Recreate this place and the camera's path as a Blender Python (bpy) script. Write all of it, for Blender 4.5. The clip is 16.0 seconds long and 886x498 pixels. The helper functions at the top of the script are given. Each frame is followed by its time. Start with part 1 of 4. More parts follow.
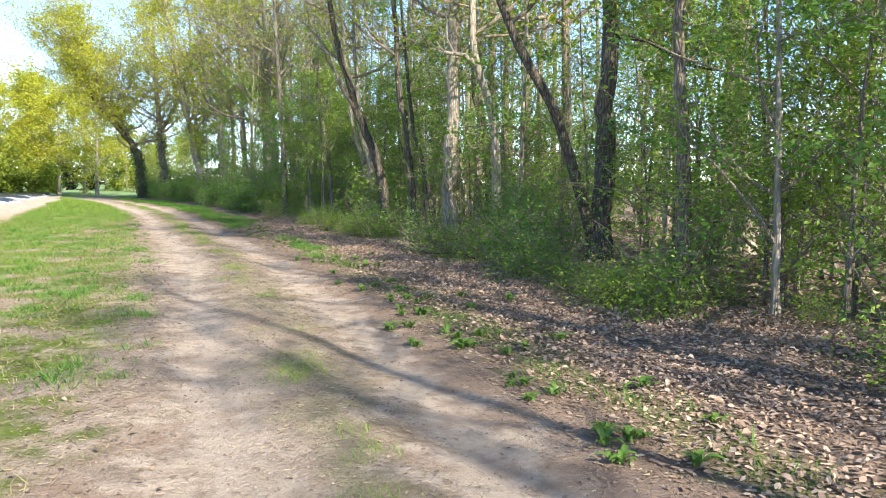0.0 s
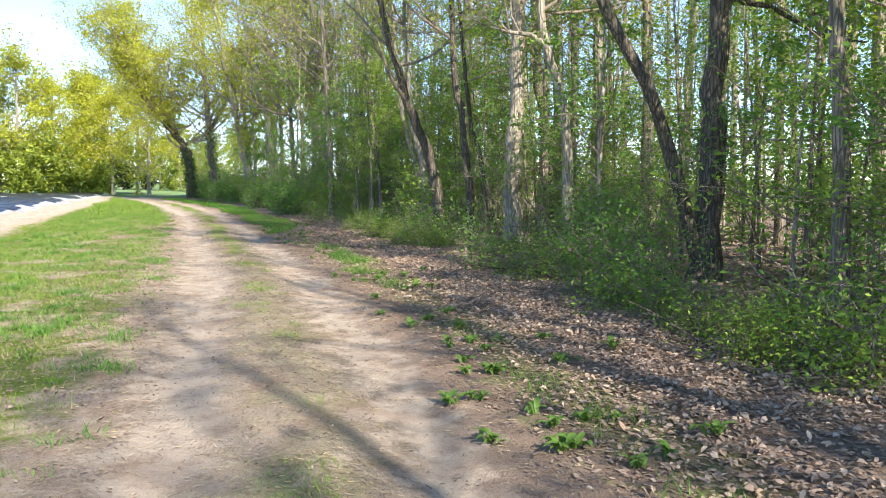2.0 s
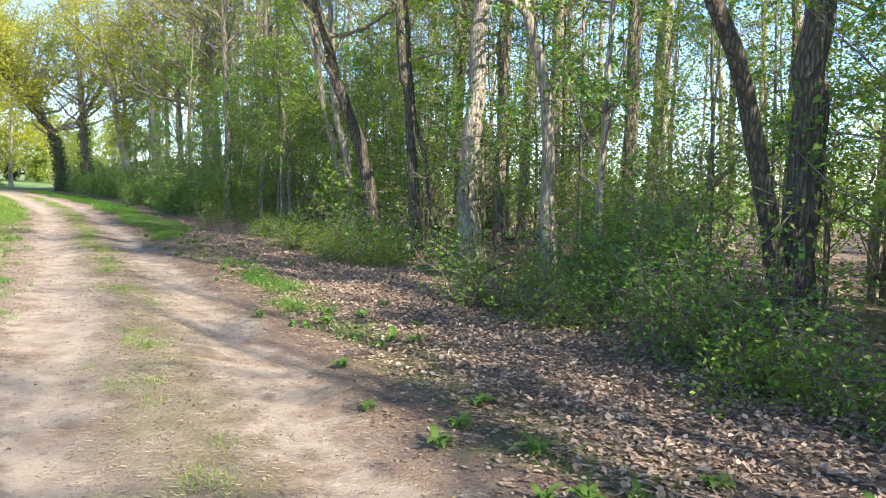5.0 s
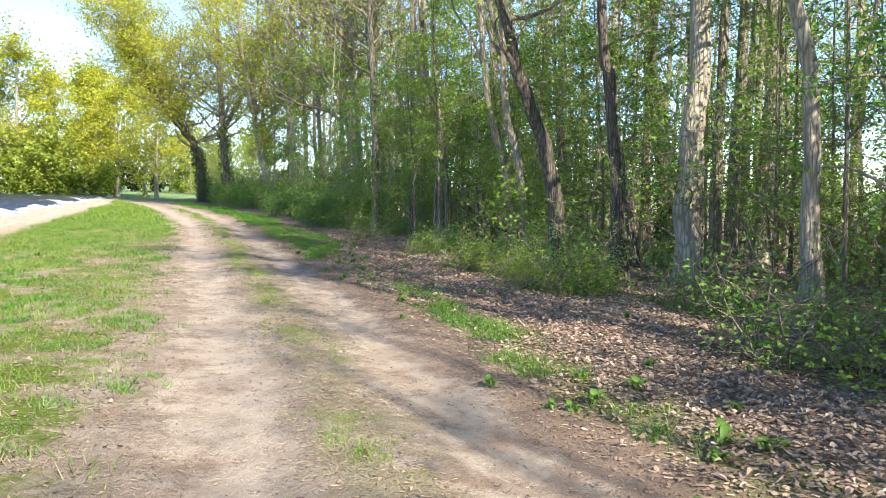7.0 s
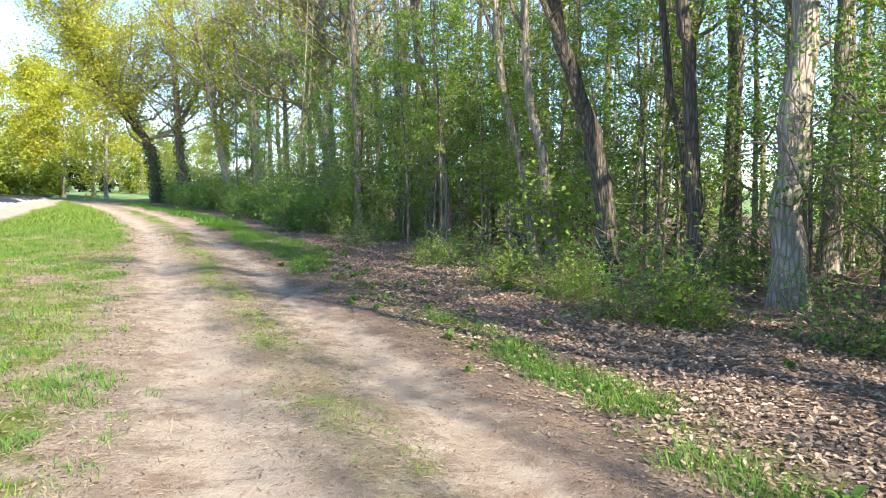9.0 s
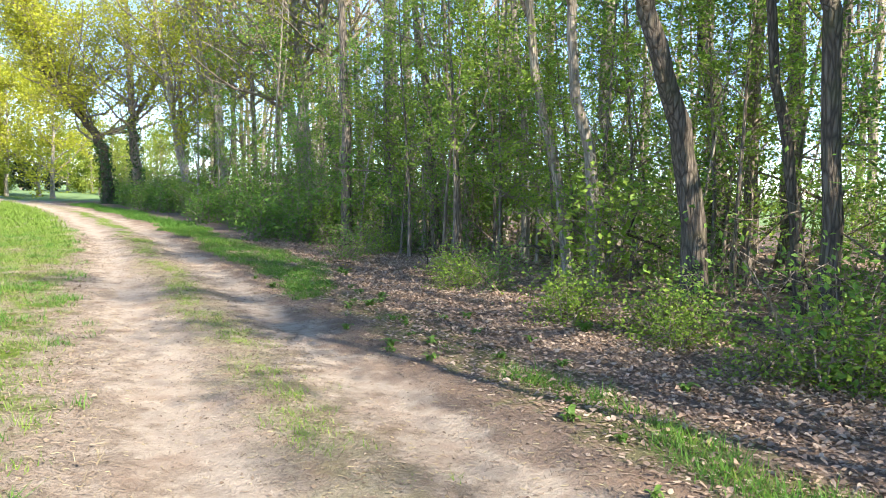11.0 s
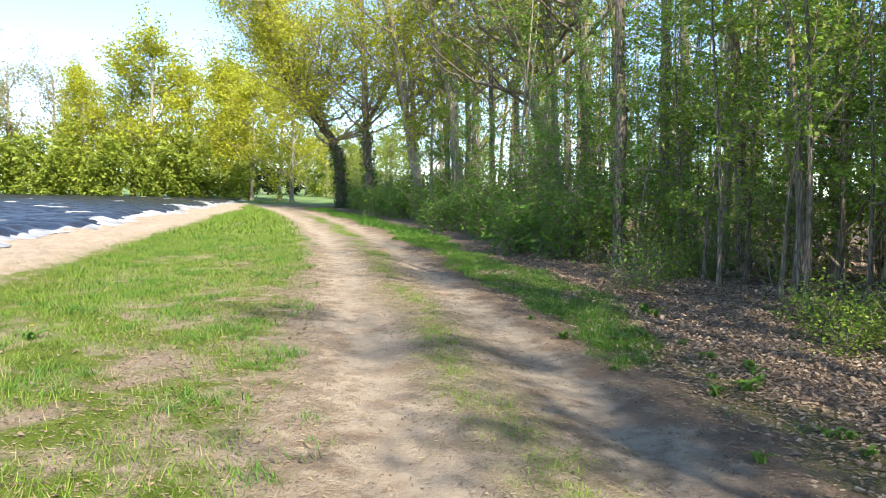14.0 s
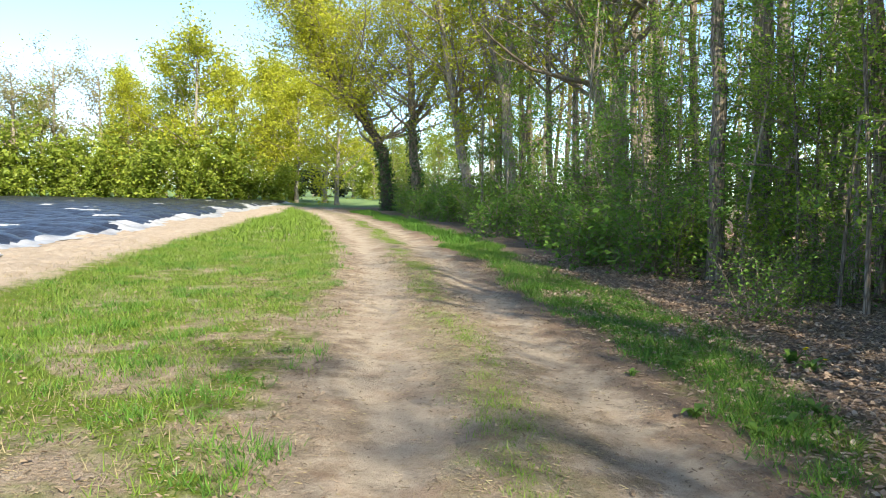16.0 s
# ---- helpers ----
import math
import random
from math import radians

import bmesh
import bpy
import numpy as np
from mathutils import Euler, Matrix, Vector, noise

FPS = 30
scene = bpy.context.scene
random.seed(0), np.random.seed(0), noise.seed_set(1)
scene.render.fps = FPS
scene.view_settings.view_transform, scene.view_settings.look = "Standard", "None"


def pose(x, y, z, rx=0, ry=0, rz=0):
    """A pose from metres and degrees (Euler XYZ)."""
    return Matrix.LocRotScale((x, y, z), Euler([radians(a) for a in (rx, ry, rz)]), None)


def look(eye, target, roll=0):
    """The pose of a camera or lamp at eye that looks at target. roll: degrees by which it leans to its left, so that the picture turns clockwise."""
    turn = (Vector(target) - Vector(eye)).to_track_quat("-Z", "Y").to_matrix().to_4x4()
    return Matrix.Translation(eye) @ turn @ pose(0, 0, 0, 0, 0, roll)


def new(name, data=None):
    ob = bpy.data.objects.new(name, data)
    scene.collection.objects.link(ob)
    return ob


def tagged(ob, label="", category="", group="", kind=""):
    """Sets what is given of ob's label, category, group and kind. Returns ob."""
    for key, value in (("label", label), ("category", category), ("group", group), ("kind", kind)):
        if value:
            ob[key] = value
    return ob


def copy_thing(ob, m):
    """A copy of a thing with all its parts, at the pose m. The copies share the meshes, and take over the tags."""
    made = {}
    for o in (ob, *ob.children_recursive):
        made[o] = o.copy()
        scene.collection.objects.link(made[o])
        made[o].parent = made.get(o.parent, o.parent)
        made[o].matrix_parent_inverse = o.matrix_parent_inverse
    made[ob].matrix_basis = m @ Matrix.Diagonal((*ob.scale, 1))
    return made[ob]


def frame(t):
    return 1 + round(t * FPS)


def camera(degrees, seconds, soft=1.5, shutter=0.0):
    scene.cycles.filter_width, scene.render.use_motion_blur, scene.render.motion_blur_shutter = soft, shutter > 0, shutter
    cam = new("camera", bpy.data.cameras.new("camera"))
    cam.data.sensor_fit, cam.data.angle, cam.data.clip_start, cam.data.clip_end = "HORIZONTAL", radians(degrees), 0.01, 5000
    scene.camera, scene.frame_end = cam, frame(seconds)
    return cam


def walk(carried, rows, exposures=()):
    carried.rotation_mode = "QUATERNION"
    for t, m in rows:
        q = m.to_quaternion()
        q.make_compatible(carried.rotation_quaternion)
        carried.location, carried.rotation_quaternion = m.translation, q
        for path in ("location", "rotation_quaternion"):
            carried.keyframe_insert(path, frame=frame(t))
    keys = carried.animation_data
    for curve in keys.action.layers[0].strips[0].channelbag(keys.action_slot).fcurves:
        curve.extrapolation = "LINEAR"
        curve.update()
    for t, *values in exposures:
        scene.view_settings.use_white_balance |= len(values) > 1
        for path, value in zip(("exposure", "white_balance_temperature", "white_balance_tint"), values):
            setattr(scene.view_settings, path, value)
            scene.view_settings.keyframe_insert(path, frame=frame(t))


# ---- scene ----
cam = camera(58.00, 16.0, 1.0)
# seconds, eye, heading to the right of +y, pitch, roll
PATH = [
    (0, -0.000, -0.291, 1.523, 22.41, -4.84, 0.05),
    (0.5, 0.254, 0.303, 1.520, 22.37, -4.82, 0.70),
    (1, 0.438, 0.947, 1.507, 20.90, -4.84, 0.14),
    (1.5, 0.619, 1.602, 1.531, 19.29, -4.91, 0.33),
    (2, 0.795, 2.239, 1.568, 18.66, -4.96, -0.15),
    (2.5, 0.932, 2.852, 1.574, 19.20, -4.98, 0.25),
    (3, 1.031, 3.476, 1.570, 21.11, -5.00, -0.16),
    (3.2, 1.074, 3.722, 1.519, 22.44, -5.03, 0.43),
    (5.3, 1.115, 6.733, 1.534, 26.73, -4.64, 1.74),
    (5.5, 1.094, 7.026, 1.571, 25.76, -4.57, 1.47),
    (6, 1.057, 7.739, 1.580, 20.76, -4.56, 0.96),
    (6.5, 1.033, 8.471, 1.558, 19.39, -4.61, 1.22),
    (7, 0.973, 9.237, 1.561, 18.01, -4.49, 0.79),
    (7.5, 0.955, 9.955, 1.554, 17.60, -4.53, 0.92),
    (8, 0.907, 10.698, 1.558, 17.56, -4.49, 0.76),
    (8.5, 0.893, 11.480, 1.535, 19.37, -4.51, 0.53),
    (9, 0.848, 12.245, 1.532, 21.16, -4.50, 0.64),
    (9.2, 0.856, 12.529, 1.525, 21.64, -4.50, 0.64),
    (11.3, 0.748, 15.538, 1.553, 24.60, -4.20, 1.53),
    (11.5, 0.755, 15.828, 1.539, 24.67, -4.19, 1.61),
    (12, 0.784, 16.555, 1.503, 23.89, -4.33, 1.75),
    (12.5, 0.850, 17.217, 1.535, 19.92, -4.27, 1.51),
    (13, 0.821, 17.915, 1.547, 15.99, -4.39, 1.54),
    (13.5, 0.844, 18.601, 1.553, 13.20, -4.28, 1.17),
    (14, 0.854, 19.248, 1.550, 8.91, -4.35, 1.13),
    (14.5, 0.955, 19.940, 1.562, 6.86, -4.34, 0.65),
    (15, 0.994, 20.675, 1.578, 5.85, -4.32, 0.91),
    (15.5, 1.117, 21.354, 1.556, 5.53, -4.29, 0.56),
    (16, 1.179, 22.104, 1.518, 5.42, -4.28, 1.01),
]
walk(cam, [(t, pose(x, y, z) @ pose(0, 0, 0, 0, 0, -a) @ pose(0, 0, 0, 90 + p) @ pose(0, 0, 0, 0, 0, r)) for t, x, y, z, a, p, r in PATH],
     exposures=((0, 1.45, 6450, 12), (8, 1.5, 6450, 12), (12, 1.65, 6450, 12), (14.5, 1.24, 6850, 7), (16, 1.18, 6900, 6)))
# ---- end of path
# ---- light ----
SUN_AZ, SUN_EL = 167.0, 36.0
world = bpy.data.worlds.new("world")
scene.world = world
world.use_nodes = True
wn = world.node_tree.nodes
sky = wn.new("ShaderNodeTexSky")
sky.sky_type, sky.sun_disc = "NISHITA", False
sky.sun_elevation, sky.sun_rotation = radians(SUN_EL), radians(SUN_AZ)
sky.air_density, sky.dust_density, sky.ozone_density, sky.altitude = 0.9, 0.1, 3.0, 2200
wn["Background"].inputs["Strength"].default_value = 0.15
world.node_tree.links.new(sky.outputs[0], wn["Background"].inputs["Color"])
sun_data = bpy.data.lights.new("sun", "SUN")
sun_data.energy, sun_data.angle, sun_data.color = 5.0, radians(0.53), (1.0, 0.93, 0.82)
sun = new("sun", sun_data)
sun_way = Vector((math.sin(radians(SUN_AZ)) * math.cos(radians(SUN_EL)), math.cos(radians(SUN_AZ)) * math.cos(radians(SUN_EL)), math.sin(radians(SUN_EL))))
sun.matrix_world = look(sun_way * 80, (0, 0, 0))


# ---- plan ----
# The track runs along +y between a meadow strip (x < 0.9) and a wood (x > 5.3).
RUTS = (1.3, 2.87)


def shift(y):
    """How far the track lies to the left of its straight stretch at y."""
    y = np.asarray(y, float)
    return -0.0035 * np.minimum(y - 20, 0).clip(-25) ** 2 - 0.0022 * np.maximum(y - 33, 0).clip(0, 45) ** 2


def wave(x, y, s, seed=0.0):
    """Cheap smooth unevenness between -1 and 1, for grids."""
    a = np.sin(x * 1.7 / s + 1.3 * np.sin(y * 0.9 / s + seed) + seed) * np.sin(y * 1.3 / s + 1.7 * np.sin(x * 0.7 / s + 2 * seed))
    b = np.sin(x * 3.9 / s + y * 2.3 / s + seed * 3) * np.sin(y * 4.3 / s - x * 2.9 / s + seed)
    return 0.65 * a + 0.35 * b


def sand_edge(y):
    return -3.7 - 0.25 * np.sin(y * 0.35) - 0.12 * np.sin(y * 1.3 + 1) - 0.012 * np.maximum(y - 45, 0)


def ground_z(x, y):
    """The height of the ground."""
    x, y = np.asarray(x, float), np.asarray(y, float)
    s = x - shift(y)
    z = 0.012 * wave(x, y, 0.7, 1.0) + 0.02 * wave(x, y, 2.5, 2.0)
    for r in RUTS:
        z = z - 0.045 * np.exp(-((s - r) / 0.32) ** 2)
    z = z + 0.02 * np.exp(-((s - 2.1) / 0.3) ** 2)
    z = z + 0.05 * (1 / (1 + np.exp(-(s - 5.0) * 4))) * (1 + wave(x, y, 1.3, 3.0))
    sand = 1 / (1 + np.exp((x - sand_edge(y)) * 5)) * (y > 5) * (y < 95)
    z = z + sand * (0.06 * wave(x, y, 0.5, 4.0) + 0.045 * wave(x, y, 0.21, 6.0) + 0.06)
    return z


# ---- materials ----
def material(name):
    m = bpy.data.materials.new(name)
    m.use_nodes = True
    return m, m.node_tree.nodes, m.node_tree.links, m.node_tree.nodes["Principled BSDF"]


def ramp(n, stops):
    r = n.new("ShaderNodeValToRGB")
    while len(r.color_ramp.elements) < len(stops):
        r.color_ramp.elements.new(0.5)
    for e, (p, c) in zip(r.color_ramp.elements, stops):
        e.position, e.color = p, (*c, 1) if len(c) == 3 else c
    return r


def noise_node(n, l, vec, scale, detail=6.0, rough=0.6):
    t = n.new("ShaderNodeTexNoise")
    t.inputs["Scale"].default_value, t.inputs["Detail"].default_value, t.inputs["Roughness"].default_value = scale, detail, rough
    l.new(vec, t.inputs["Vector"])
    return t


def maths(n, l, op, a, b=None, clamp=False):
    m = n.new("ShaderNodeMath")
    m.operation, m.use_clamp = op, clamp
    for k, v in enumerate((a, b)):
        if v is None:
            continue
        if isinstance(v, (int, float)):
            m.inputs[k].default_value = v
        else:
            l.new(v, m.inputs[k])
    return m.outputs[0]


def mixc(n, l, fac, a, b):
    m = n.new("ShaderNodeMix")
    m.data_type = "RGBA"
    if isinstance(fac, (int, float)):
        m.inputs[0].default_value = fac
    else:
        l.new(fac, m.inputs[0])
    for k, v in ((6, a), (7, b)):
        if isinstance(v, tuple):
            m.inputs[k].default_value = (*v, 1)
        else:
            l.new(v, m.inputs[k])
    return m.outputs[2]


def band(n, l, v, lo, hi, soft):
    """1 where lo < v < hi, with soft flanks."""
    up = maths(n, l, "MULTIPLY_ADD", v, 1 / soft, True)
    up.node.inputs[2].default_value = 0.5 - lo / soft
    dn = maths(n, l, "MULTIPLY_ADD", v, -1 / soft, True)
    dn.node.inputs[2].default_value = 0.5 + hi / soft
    return maths(n, l, "MULTIPLY", up, dn)


def ground_material():
    m, n, l, b = material("ground")
    pos = n.new("ShaderNodeNewGeometry").outputs["Position"]
    sep = n.new("ShaderNodeSeparateXYZ")
    l.new(pos, sep.inputs[0])
    x, y = sep.outputs[0], sep.outputs[1]
    near = maths(n, l, "MAXIMUM", maths(n, l, "MINIMUM", maths(n, l, "SUBTRACT", y, 20.0), 0.0), -25.0)
    far = maths(n, l, "MINIMUM", maths(n, l, "MAXIMUM", maths(n, l, "SUBTRACT", y, 33.0), 0.0), 45.0)
    off = maths(n, l, "ADD", maths(n, l, "MULTIPLY", maths(n, l, "MULTIPLY", near, near), 0.0035), maths(n, l, "MULTIPLY", maths(n, l, "MULTIPLY", far, far), 0.0022))
    s0 = maths(n, l, "ADD", x, off)
    big = noise_node(n, l, pos, 0.9, 4).outputs[0]
    mid = noise_node(n, l, pos, 4.0, 6, 0.65).outputs[0]
    fine = noise_node(n, l, pos, 38.0, 5, 0.7).outputs[0]
    grit = noise_node(n, l, pos, 160.0, 3, 0.7).outputs[0]
    wob = maths(n, l, "MULTIPLY", maths(n, l, "SUBTRACT", mid, 0.5), 1.6)
    wob2 = maths(n, l, "MULTIPLY", maths(n, l, "SUBTRACT", big, 0.5), 1.6)
    s = maths(n, l, "ADD", maths(n, l, "ADD", s0, wob), wob2)
    xw = maths(n, l, "ADD", x, wob)
    # trodden sandy loam with plant scraps
    soil = ramp(n, [(0.3, (0.18, 0.14, 0.10)), (0.5, (0.36, 0.285, 0.21)), (0.7, (0.54, 0.45, 0.345))])
    l.new(maths(n, l, "ADD", maths(n, l, "MULTIPLY", mid, 0.55), maths(n, l, "MULTIPLY", fine, 0.45)), soil.inputs[0])
    scrap = ramp(n, [(0.535, (0, 0, 0)), (0.61, (1, 1, 1))])
    l.new(grit, scrap.inputs[0])
    soil_c = mixc(n, l, maths(n, l, "MULTIPLY", scrap.outputs[0], 0.75), soil.outputs[0], (0.13, 0.085, 0.055))
    # paler, finer dust in the ruts
    rut = maths(n, l, "MAXIMUM", band(n, l, s, RUTS[0] - 0.25, RUTS[0] + 0.25, 0.3), band(n, l, s, RUTS[1] - 0.22, RUTS[1] + 0.22, 0.3))
    rut_c = mixc(n, l, fine, (0.46, 0.375, 0.285), (0.62, 0.52, 0.40))
    soil_c = mixc(n, l, maths(n, l, "MULTIPLY", rut, 0.6), soil_c, rut_c)
    red = ramp(n, [(0.5, (0, 0, 0)), (0.72, (1, 1, 1))])
    l.new(noise_node(n, l, pos, 1.7, 5).outputs[0], red.inputs[0])
    soil_c = mixc(n, l, maths(n, l, "MULTIPLY", red.outputs[0], 0.55), soil_c, (0.24, 0.145, 0.095))
    # leaf crumbs trodden into the side next to the wood
    soil_c = mixc(n, l, maths(n, l, "MULTIPLY", band(n, l, s, 3.15, 4.6, 0.5), maths(n, l, "MULTIPLY", fine, 1.1, True)), soil_c, (0.20, 0.125, 0.085))
    # turf between the blades
    turf = ramp(n, [(0.3, (0.06, 0.09, 0.012)), (0.52, (0.13, 0.18, 0.022)), (0.72, (0.26, 0.26, 0.08))])
    l.new(maths(n, l, "ADD", maths(n, l, "MULTIPLY", mid, 0.5), maths(n, l, "MULTIPLY", fine, 0.5)), turf.inputs[0])
    # rotten leaf mould under the loose leaves
    mould = ramp(n, [(0.3, (0.08, 0.055, 0.04)), (0.5, (0.23, 0.165, 0.12)), (0.7, (0.40, 0.32, 0.25))])
    l.new(maths(n, l, "ADD", maths(n, l, "MULTIPLY", mid, 0.4), maths(n, l, "MULTIPLY", fine, 0.6)), mould.inputs[0])
    # dry tilled sand by the field
    sand = ramp(n, [(0.3, (0.34, 0.265, 0.19)), (0.6, (0.50, 0.405, 0.31)), (0.8, (0.58, 0.49, 0.39))])
    l.new(maths(n, l, "ADD", maths(n, l, "MULTIPLY", mid, 0.6), maths(n, l, "MULTIPLY", fine, 0.4)), sand.inputs[0])
    c = mixc(n, l, band(n, l, s, 0.35, 3.95, 0.5), turf.outputs[0], soil_c)
    tuft = band(n, l, s, 1.85, 2.35, 0.4)
    c = mixc(n, l, maths(n, l, "MULTIPLY", tuft, maths(n, l, "MULTIPLY", big, 0.5)), c, turf.outputs[0])
    bare = ramp(n, [(0.475, (0, 0, 0)), (0.585, (1, 1, 1))])
    l.new(noise_node(n, l, pos, 1.1, 5).outputs[0], bare.inputs[0])
    c = mixc(n, l, maths(n, l, "MULTIPLY", bare.outputs[0], band(n, l, s, -2.6, 0.9, 0.8)), c, soil_c)
    c = mixc(n, l, band(n, l, s, 4.2, 60, 0.9), c, mould.outputs[0])
    inplace = maths(n, l, "MULTIPLY", band(n, l, y, 8, 96, 4.0), band(n, l, xw, -200, -3.9, 0.5))
    c = mixc(n, l, inplace, c, sand.outputs[0])
    # meadow beyond the wood and at the end of the track
    away = maths(n, l, "MAXIMUM", band(n, l, x, 34, 4000, 3.0), band(n, l, y, 84, 4000, 5.0))
    field_c = mixc(n, l, big, (0.13, 0.21, 0.07), (0.22, 0.31, 0.13))
    c = mixc(n, l, away, c, field_c)
    l.new(c, b.inputs["Base Color"])
    b.inputs["Roughness"].default_value = 0.95
    b.inputs["Specular IOR Level"].default_value = 0.15
    bump = n.new("ShaderNodeBump")
    bump.inputs["Strength"].default_value, bump.inputs["Distance"].default_value = 1.0, 0.045
    l.new(maths(n, l, "ADD", maths(n, l, "MULTIPLY", mid, 1.0), maths(n, l, "ADD", maths(n, l, "MULTIPLY", fine, 0.6), maths(n, l, "MULTIPLY", grit, 0.25))), bump.inputs["Height"])
    l.new(bump.outputs[0], b.inputs["Normal"])
    return m


def leaf_material(name, dark, light, through_part=0.45, rough=0.5, middle=None):
    m, n, l, b = material(name)
    g = n.new("ShaderNodeNewGeometry")
    r = ramp(n, [(0.0, dark), (0.6, middle or tuple((a + c) / 2 for a, c in zip(dark, light))), (1.0, light)])
    l.new(g.outputs["Random Per Island"], r.inputs[0])
    big = noise_node(n, l, g.outputs["Position"], 0.8, 3)
    hue = mixc(n, l, maths(n, l, "MULTIPLY", big.outputs[0], 0.5), r.outputs[0], light)
    l.new(hue, b.inputs["Base Color"])
    b.inputs["Roughness"].default_value = rough
    b.inputs["Specular IOR Level"].default_value = 0.3
    t = n.new("ShaderNodeBsdfTranslucent")
    l.new(hue, t.inputs["Color"])
    mx = n.new("ShaderNodeMixShader")
    mx.inputs[0].default_value = through_part
    l.new(b.outputs[0], mx.inputs[1])
    l.new(t.outputs[0], mx.inputs[2])
    l.new(mx.outputs[0], n["Material Output"].inputs["Surface"])
    return m


def bark_material(name, dark, light, moss=0.3, scale=1.0):
    m, n, l, b = material(name)
    tc = n.new("ShaderNodeTexCoord").outputs["Object"]
    mp = n.new("ShaderNodeMapping")
    mp.inputs["Scale"].default_value = (14 * scale, 14 * scale, 2.2 * scale)
    l.new(tc, mp.inputs[0])
    ridge = noise_node(n, l, mp.outputs[0], 1.6, 6, 0.65).outputs[0]
    v = n.new("ShaderNodeTexVoronoi")
    v.feature = "DISTANCE_TO_EDGE"
    v.inputs["Scale"].default_value = 1.5
    l.new(mp.outputs[0], v.inputs["Vector"])
    crack = maths(n, l, "MINIMUM", v.outputs["Distance"], 0.22)
    blot = noise_node(n, l, tc, 1.3, 5, 0.6).outputs[0]
    r = ramp(n, [(0.3, dark), (0.68, light)])
    l.new(maths(n, l, "ADD", maths(n, l, "MULTIPLY", ridge, 0.6), maths(n, l, "MULTIPLY", blot, 0.4)), r.inputs[0])
    c = mixc(n, l, maths(n, l, "MULTIPLY", crack, 4.5, True), dark, r.outputs[0])
    mo = ramp(n, [(0.5, (0, 0, 0)), (0.68, (1, 1, 1))])
    l.new(noise_node(n, l, tc, 2.3, 5).outputs[0], mo.inputs[0])
    c = mixc(n, l, maths(n, l, "MULTIPLY", mo.outputs[0], moss), c, (0.13, 0.15, 0.06))
    l.new(c, b.inputs["Base Color"])
    b.inputs["Roughness"].default_value = 0.9
    b.inputs["Specular IOR Level"].default_value = 0.2
    bump = n.new("ShaderNodeBump")
    bump.inputs["Strength"].default_value, bump.inputs["Distance"].default_value = 0.9, 0.02
    l.new(maths(n, l, "ADD", maths(n, l, "MULTIPLY", crack, 3.0), ridge), bump.inputs["Height"])
    l.new(bump.outputs[0], b.inputs["Normal"])
    return m


def film_material(name, a, c, rough):
    m, n, l, b = material(name)
    pos = n.new("ShaderNodeNewGeometry").outputs["Position"]
    t = noise_node(n, l, pos, 1.2, 6, 0.7).outputs[0]
    r = ramp(n, [(0.35, a), (0.7, c)])
    l.new(t, r.inputs[0])
    l.new(r.outputs[0], b.inputs["Base Color"])
    b.inputs["Roughness"].default_value = rough
    bump = n.new("ShaderNodeBump")
    bump.inputs["Strength"].default_value, bump.inputs["Distance"].default_value = 0.6, 0.05
    l.new(noise_node(n, l, pos, 5.0, 4, 0.6).outputs[0], bump.inputs["Height"])
    l.new(bump.outputs[0], b.inputs["Normal"])
    return m


M_GROUND = ground_material()
M_BARK = bark_material("bark", (0.12, 0.095, 0.07), (0.43, 0.355, 0.27), 0.3)
M_BARK_PALE = bark_material("bark_pale", (0.21, 0.175, 0.13), (0.52, 0.45, 0.35), 0.2, 0.8)
M_BARK_DARK = bark_material("bark_dark", (0.06, 0.048, 0.036), (0.23, 0.19, 0.145), 0.25)
M_TWIG = bark_material("twig_bark", (0.20, 0.16, 0.115), (0.45, 0.37, 0.28), 0.1, 2.0)
M_SHRUB = leaf_material("shrub_leaf", (0.06, 0.16, 0.028), (0.25, 0.41, 0.065), 0.5)
M_SHRUB_B = leaf_material("shrub_leaf_light", (0.12, 0.24, 0.03), (0.38, 0.50, 0.075), 0.5)
M_OAK = leaf_material("young_oak_leaf", (0.25, 0.29, 0.02), (0.58, 0.58, 0.06), 0.5)
M_CANOPY = leaf_material("canopy_leaf", (0.15, 0.23, 0.02), (0.40, 0.44, 0.05), 0.5)
M_BUD = leaf_material("bud_leaf", (0.22, 0.20, 0.08), (0.40, 0.37, 0.15), 0.35)
M_FAR = leaf_material("far_leaf", (0.13, 0.22, 0.02), (0.42, 0.47, 0.08), 0.5)
M_DARKGREEN = leaf_material("conifer_leaf", (0.012, 0.02, 0.012), (0.035, 0.05, 0.02), 0.1)
M_LITTER = leaf_material("dead_leaf", (0.09, 0.055, 0.036), (0.53, 0.42, 0.31), 0.2, 0.7, (0.34, 0.225, 0.15))
M_SCRAP = leaf_material("leaf_scrap", (0.09, 0.06, 0.04), (0.30, 0.23, 0.16), 0.1, 0.7)
M_GRASS = leaf_material("grass_blade", (0.075, 0.17, 0.02), (0.27, 0.38, 0.06), 0.4, 0.45)
M_LUSH = leaf_material("lush_grass_blade", (0.045, 0.14, 0.02), (0.17, 0.33, 0.05), 0.4, 0.45)
M_IVY = leaf_material("ivy_leaf", (0.02, 0.06, 0.015), (0.08, 0.16, 0.035), 0.2, 0.35)
M_STRAW = leaf_material("dry_grass", (0.27, 0.21, 0.10), (0.46, 0.39, 0.22), 0.3, 0.6)
M_HERB = leaf_material("herb_leaf", (0.085, 0.17, 0.03), (0.17, 0.29, 0.055), 0.4, 0.45)
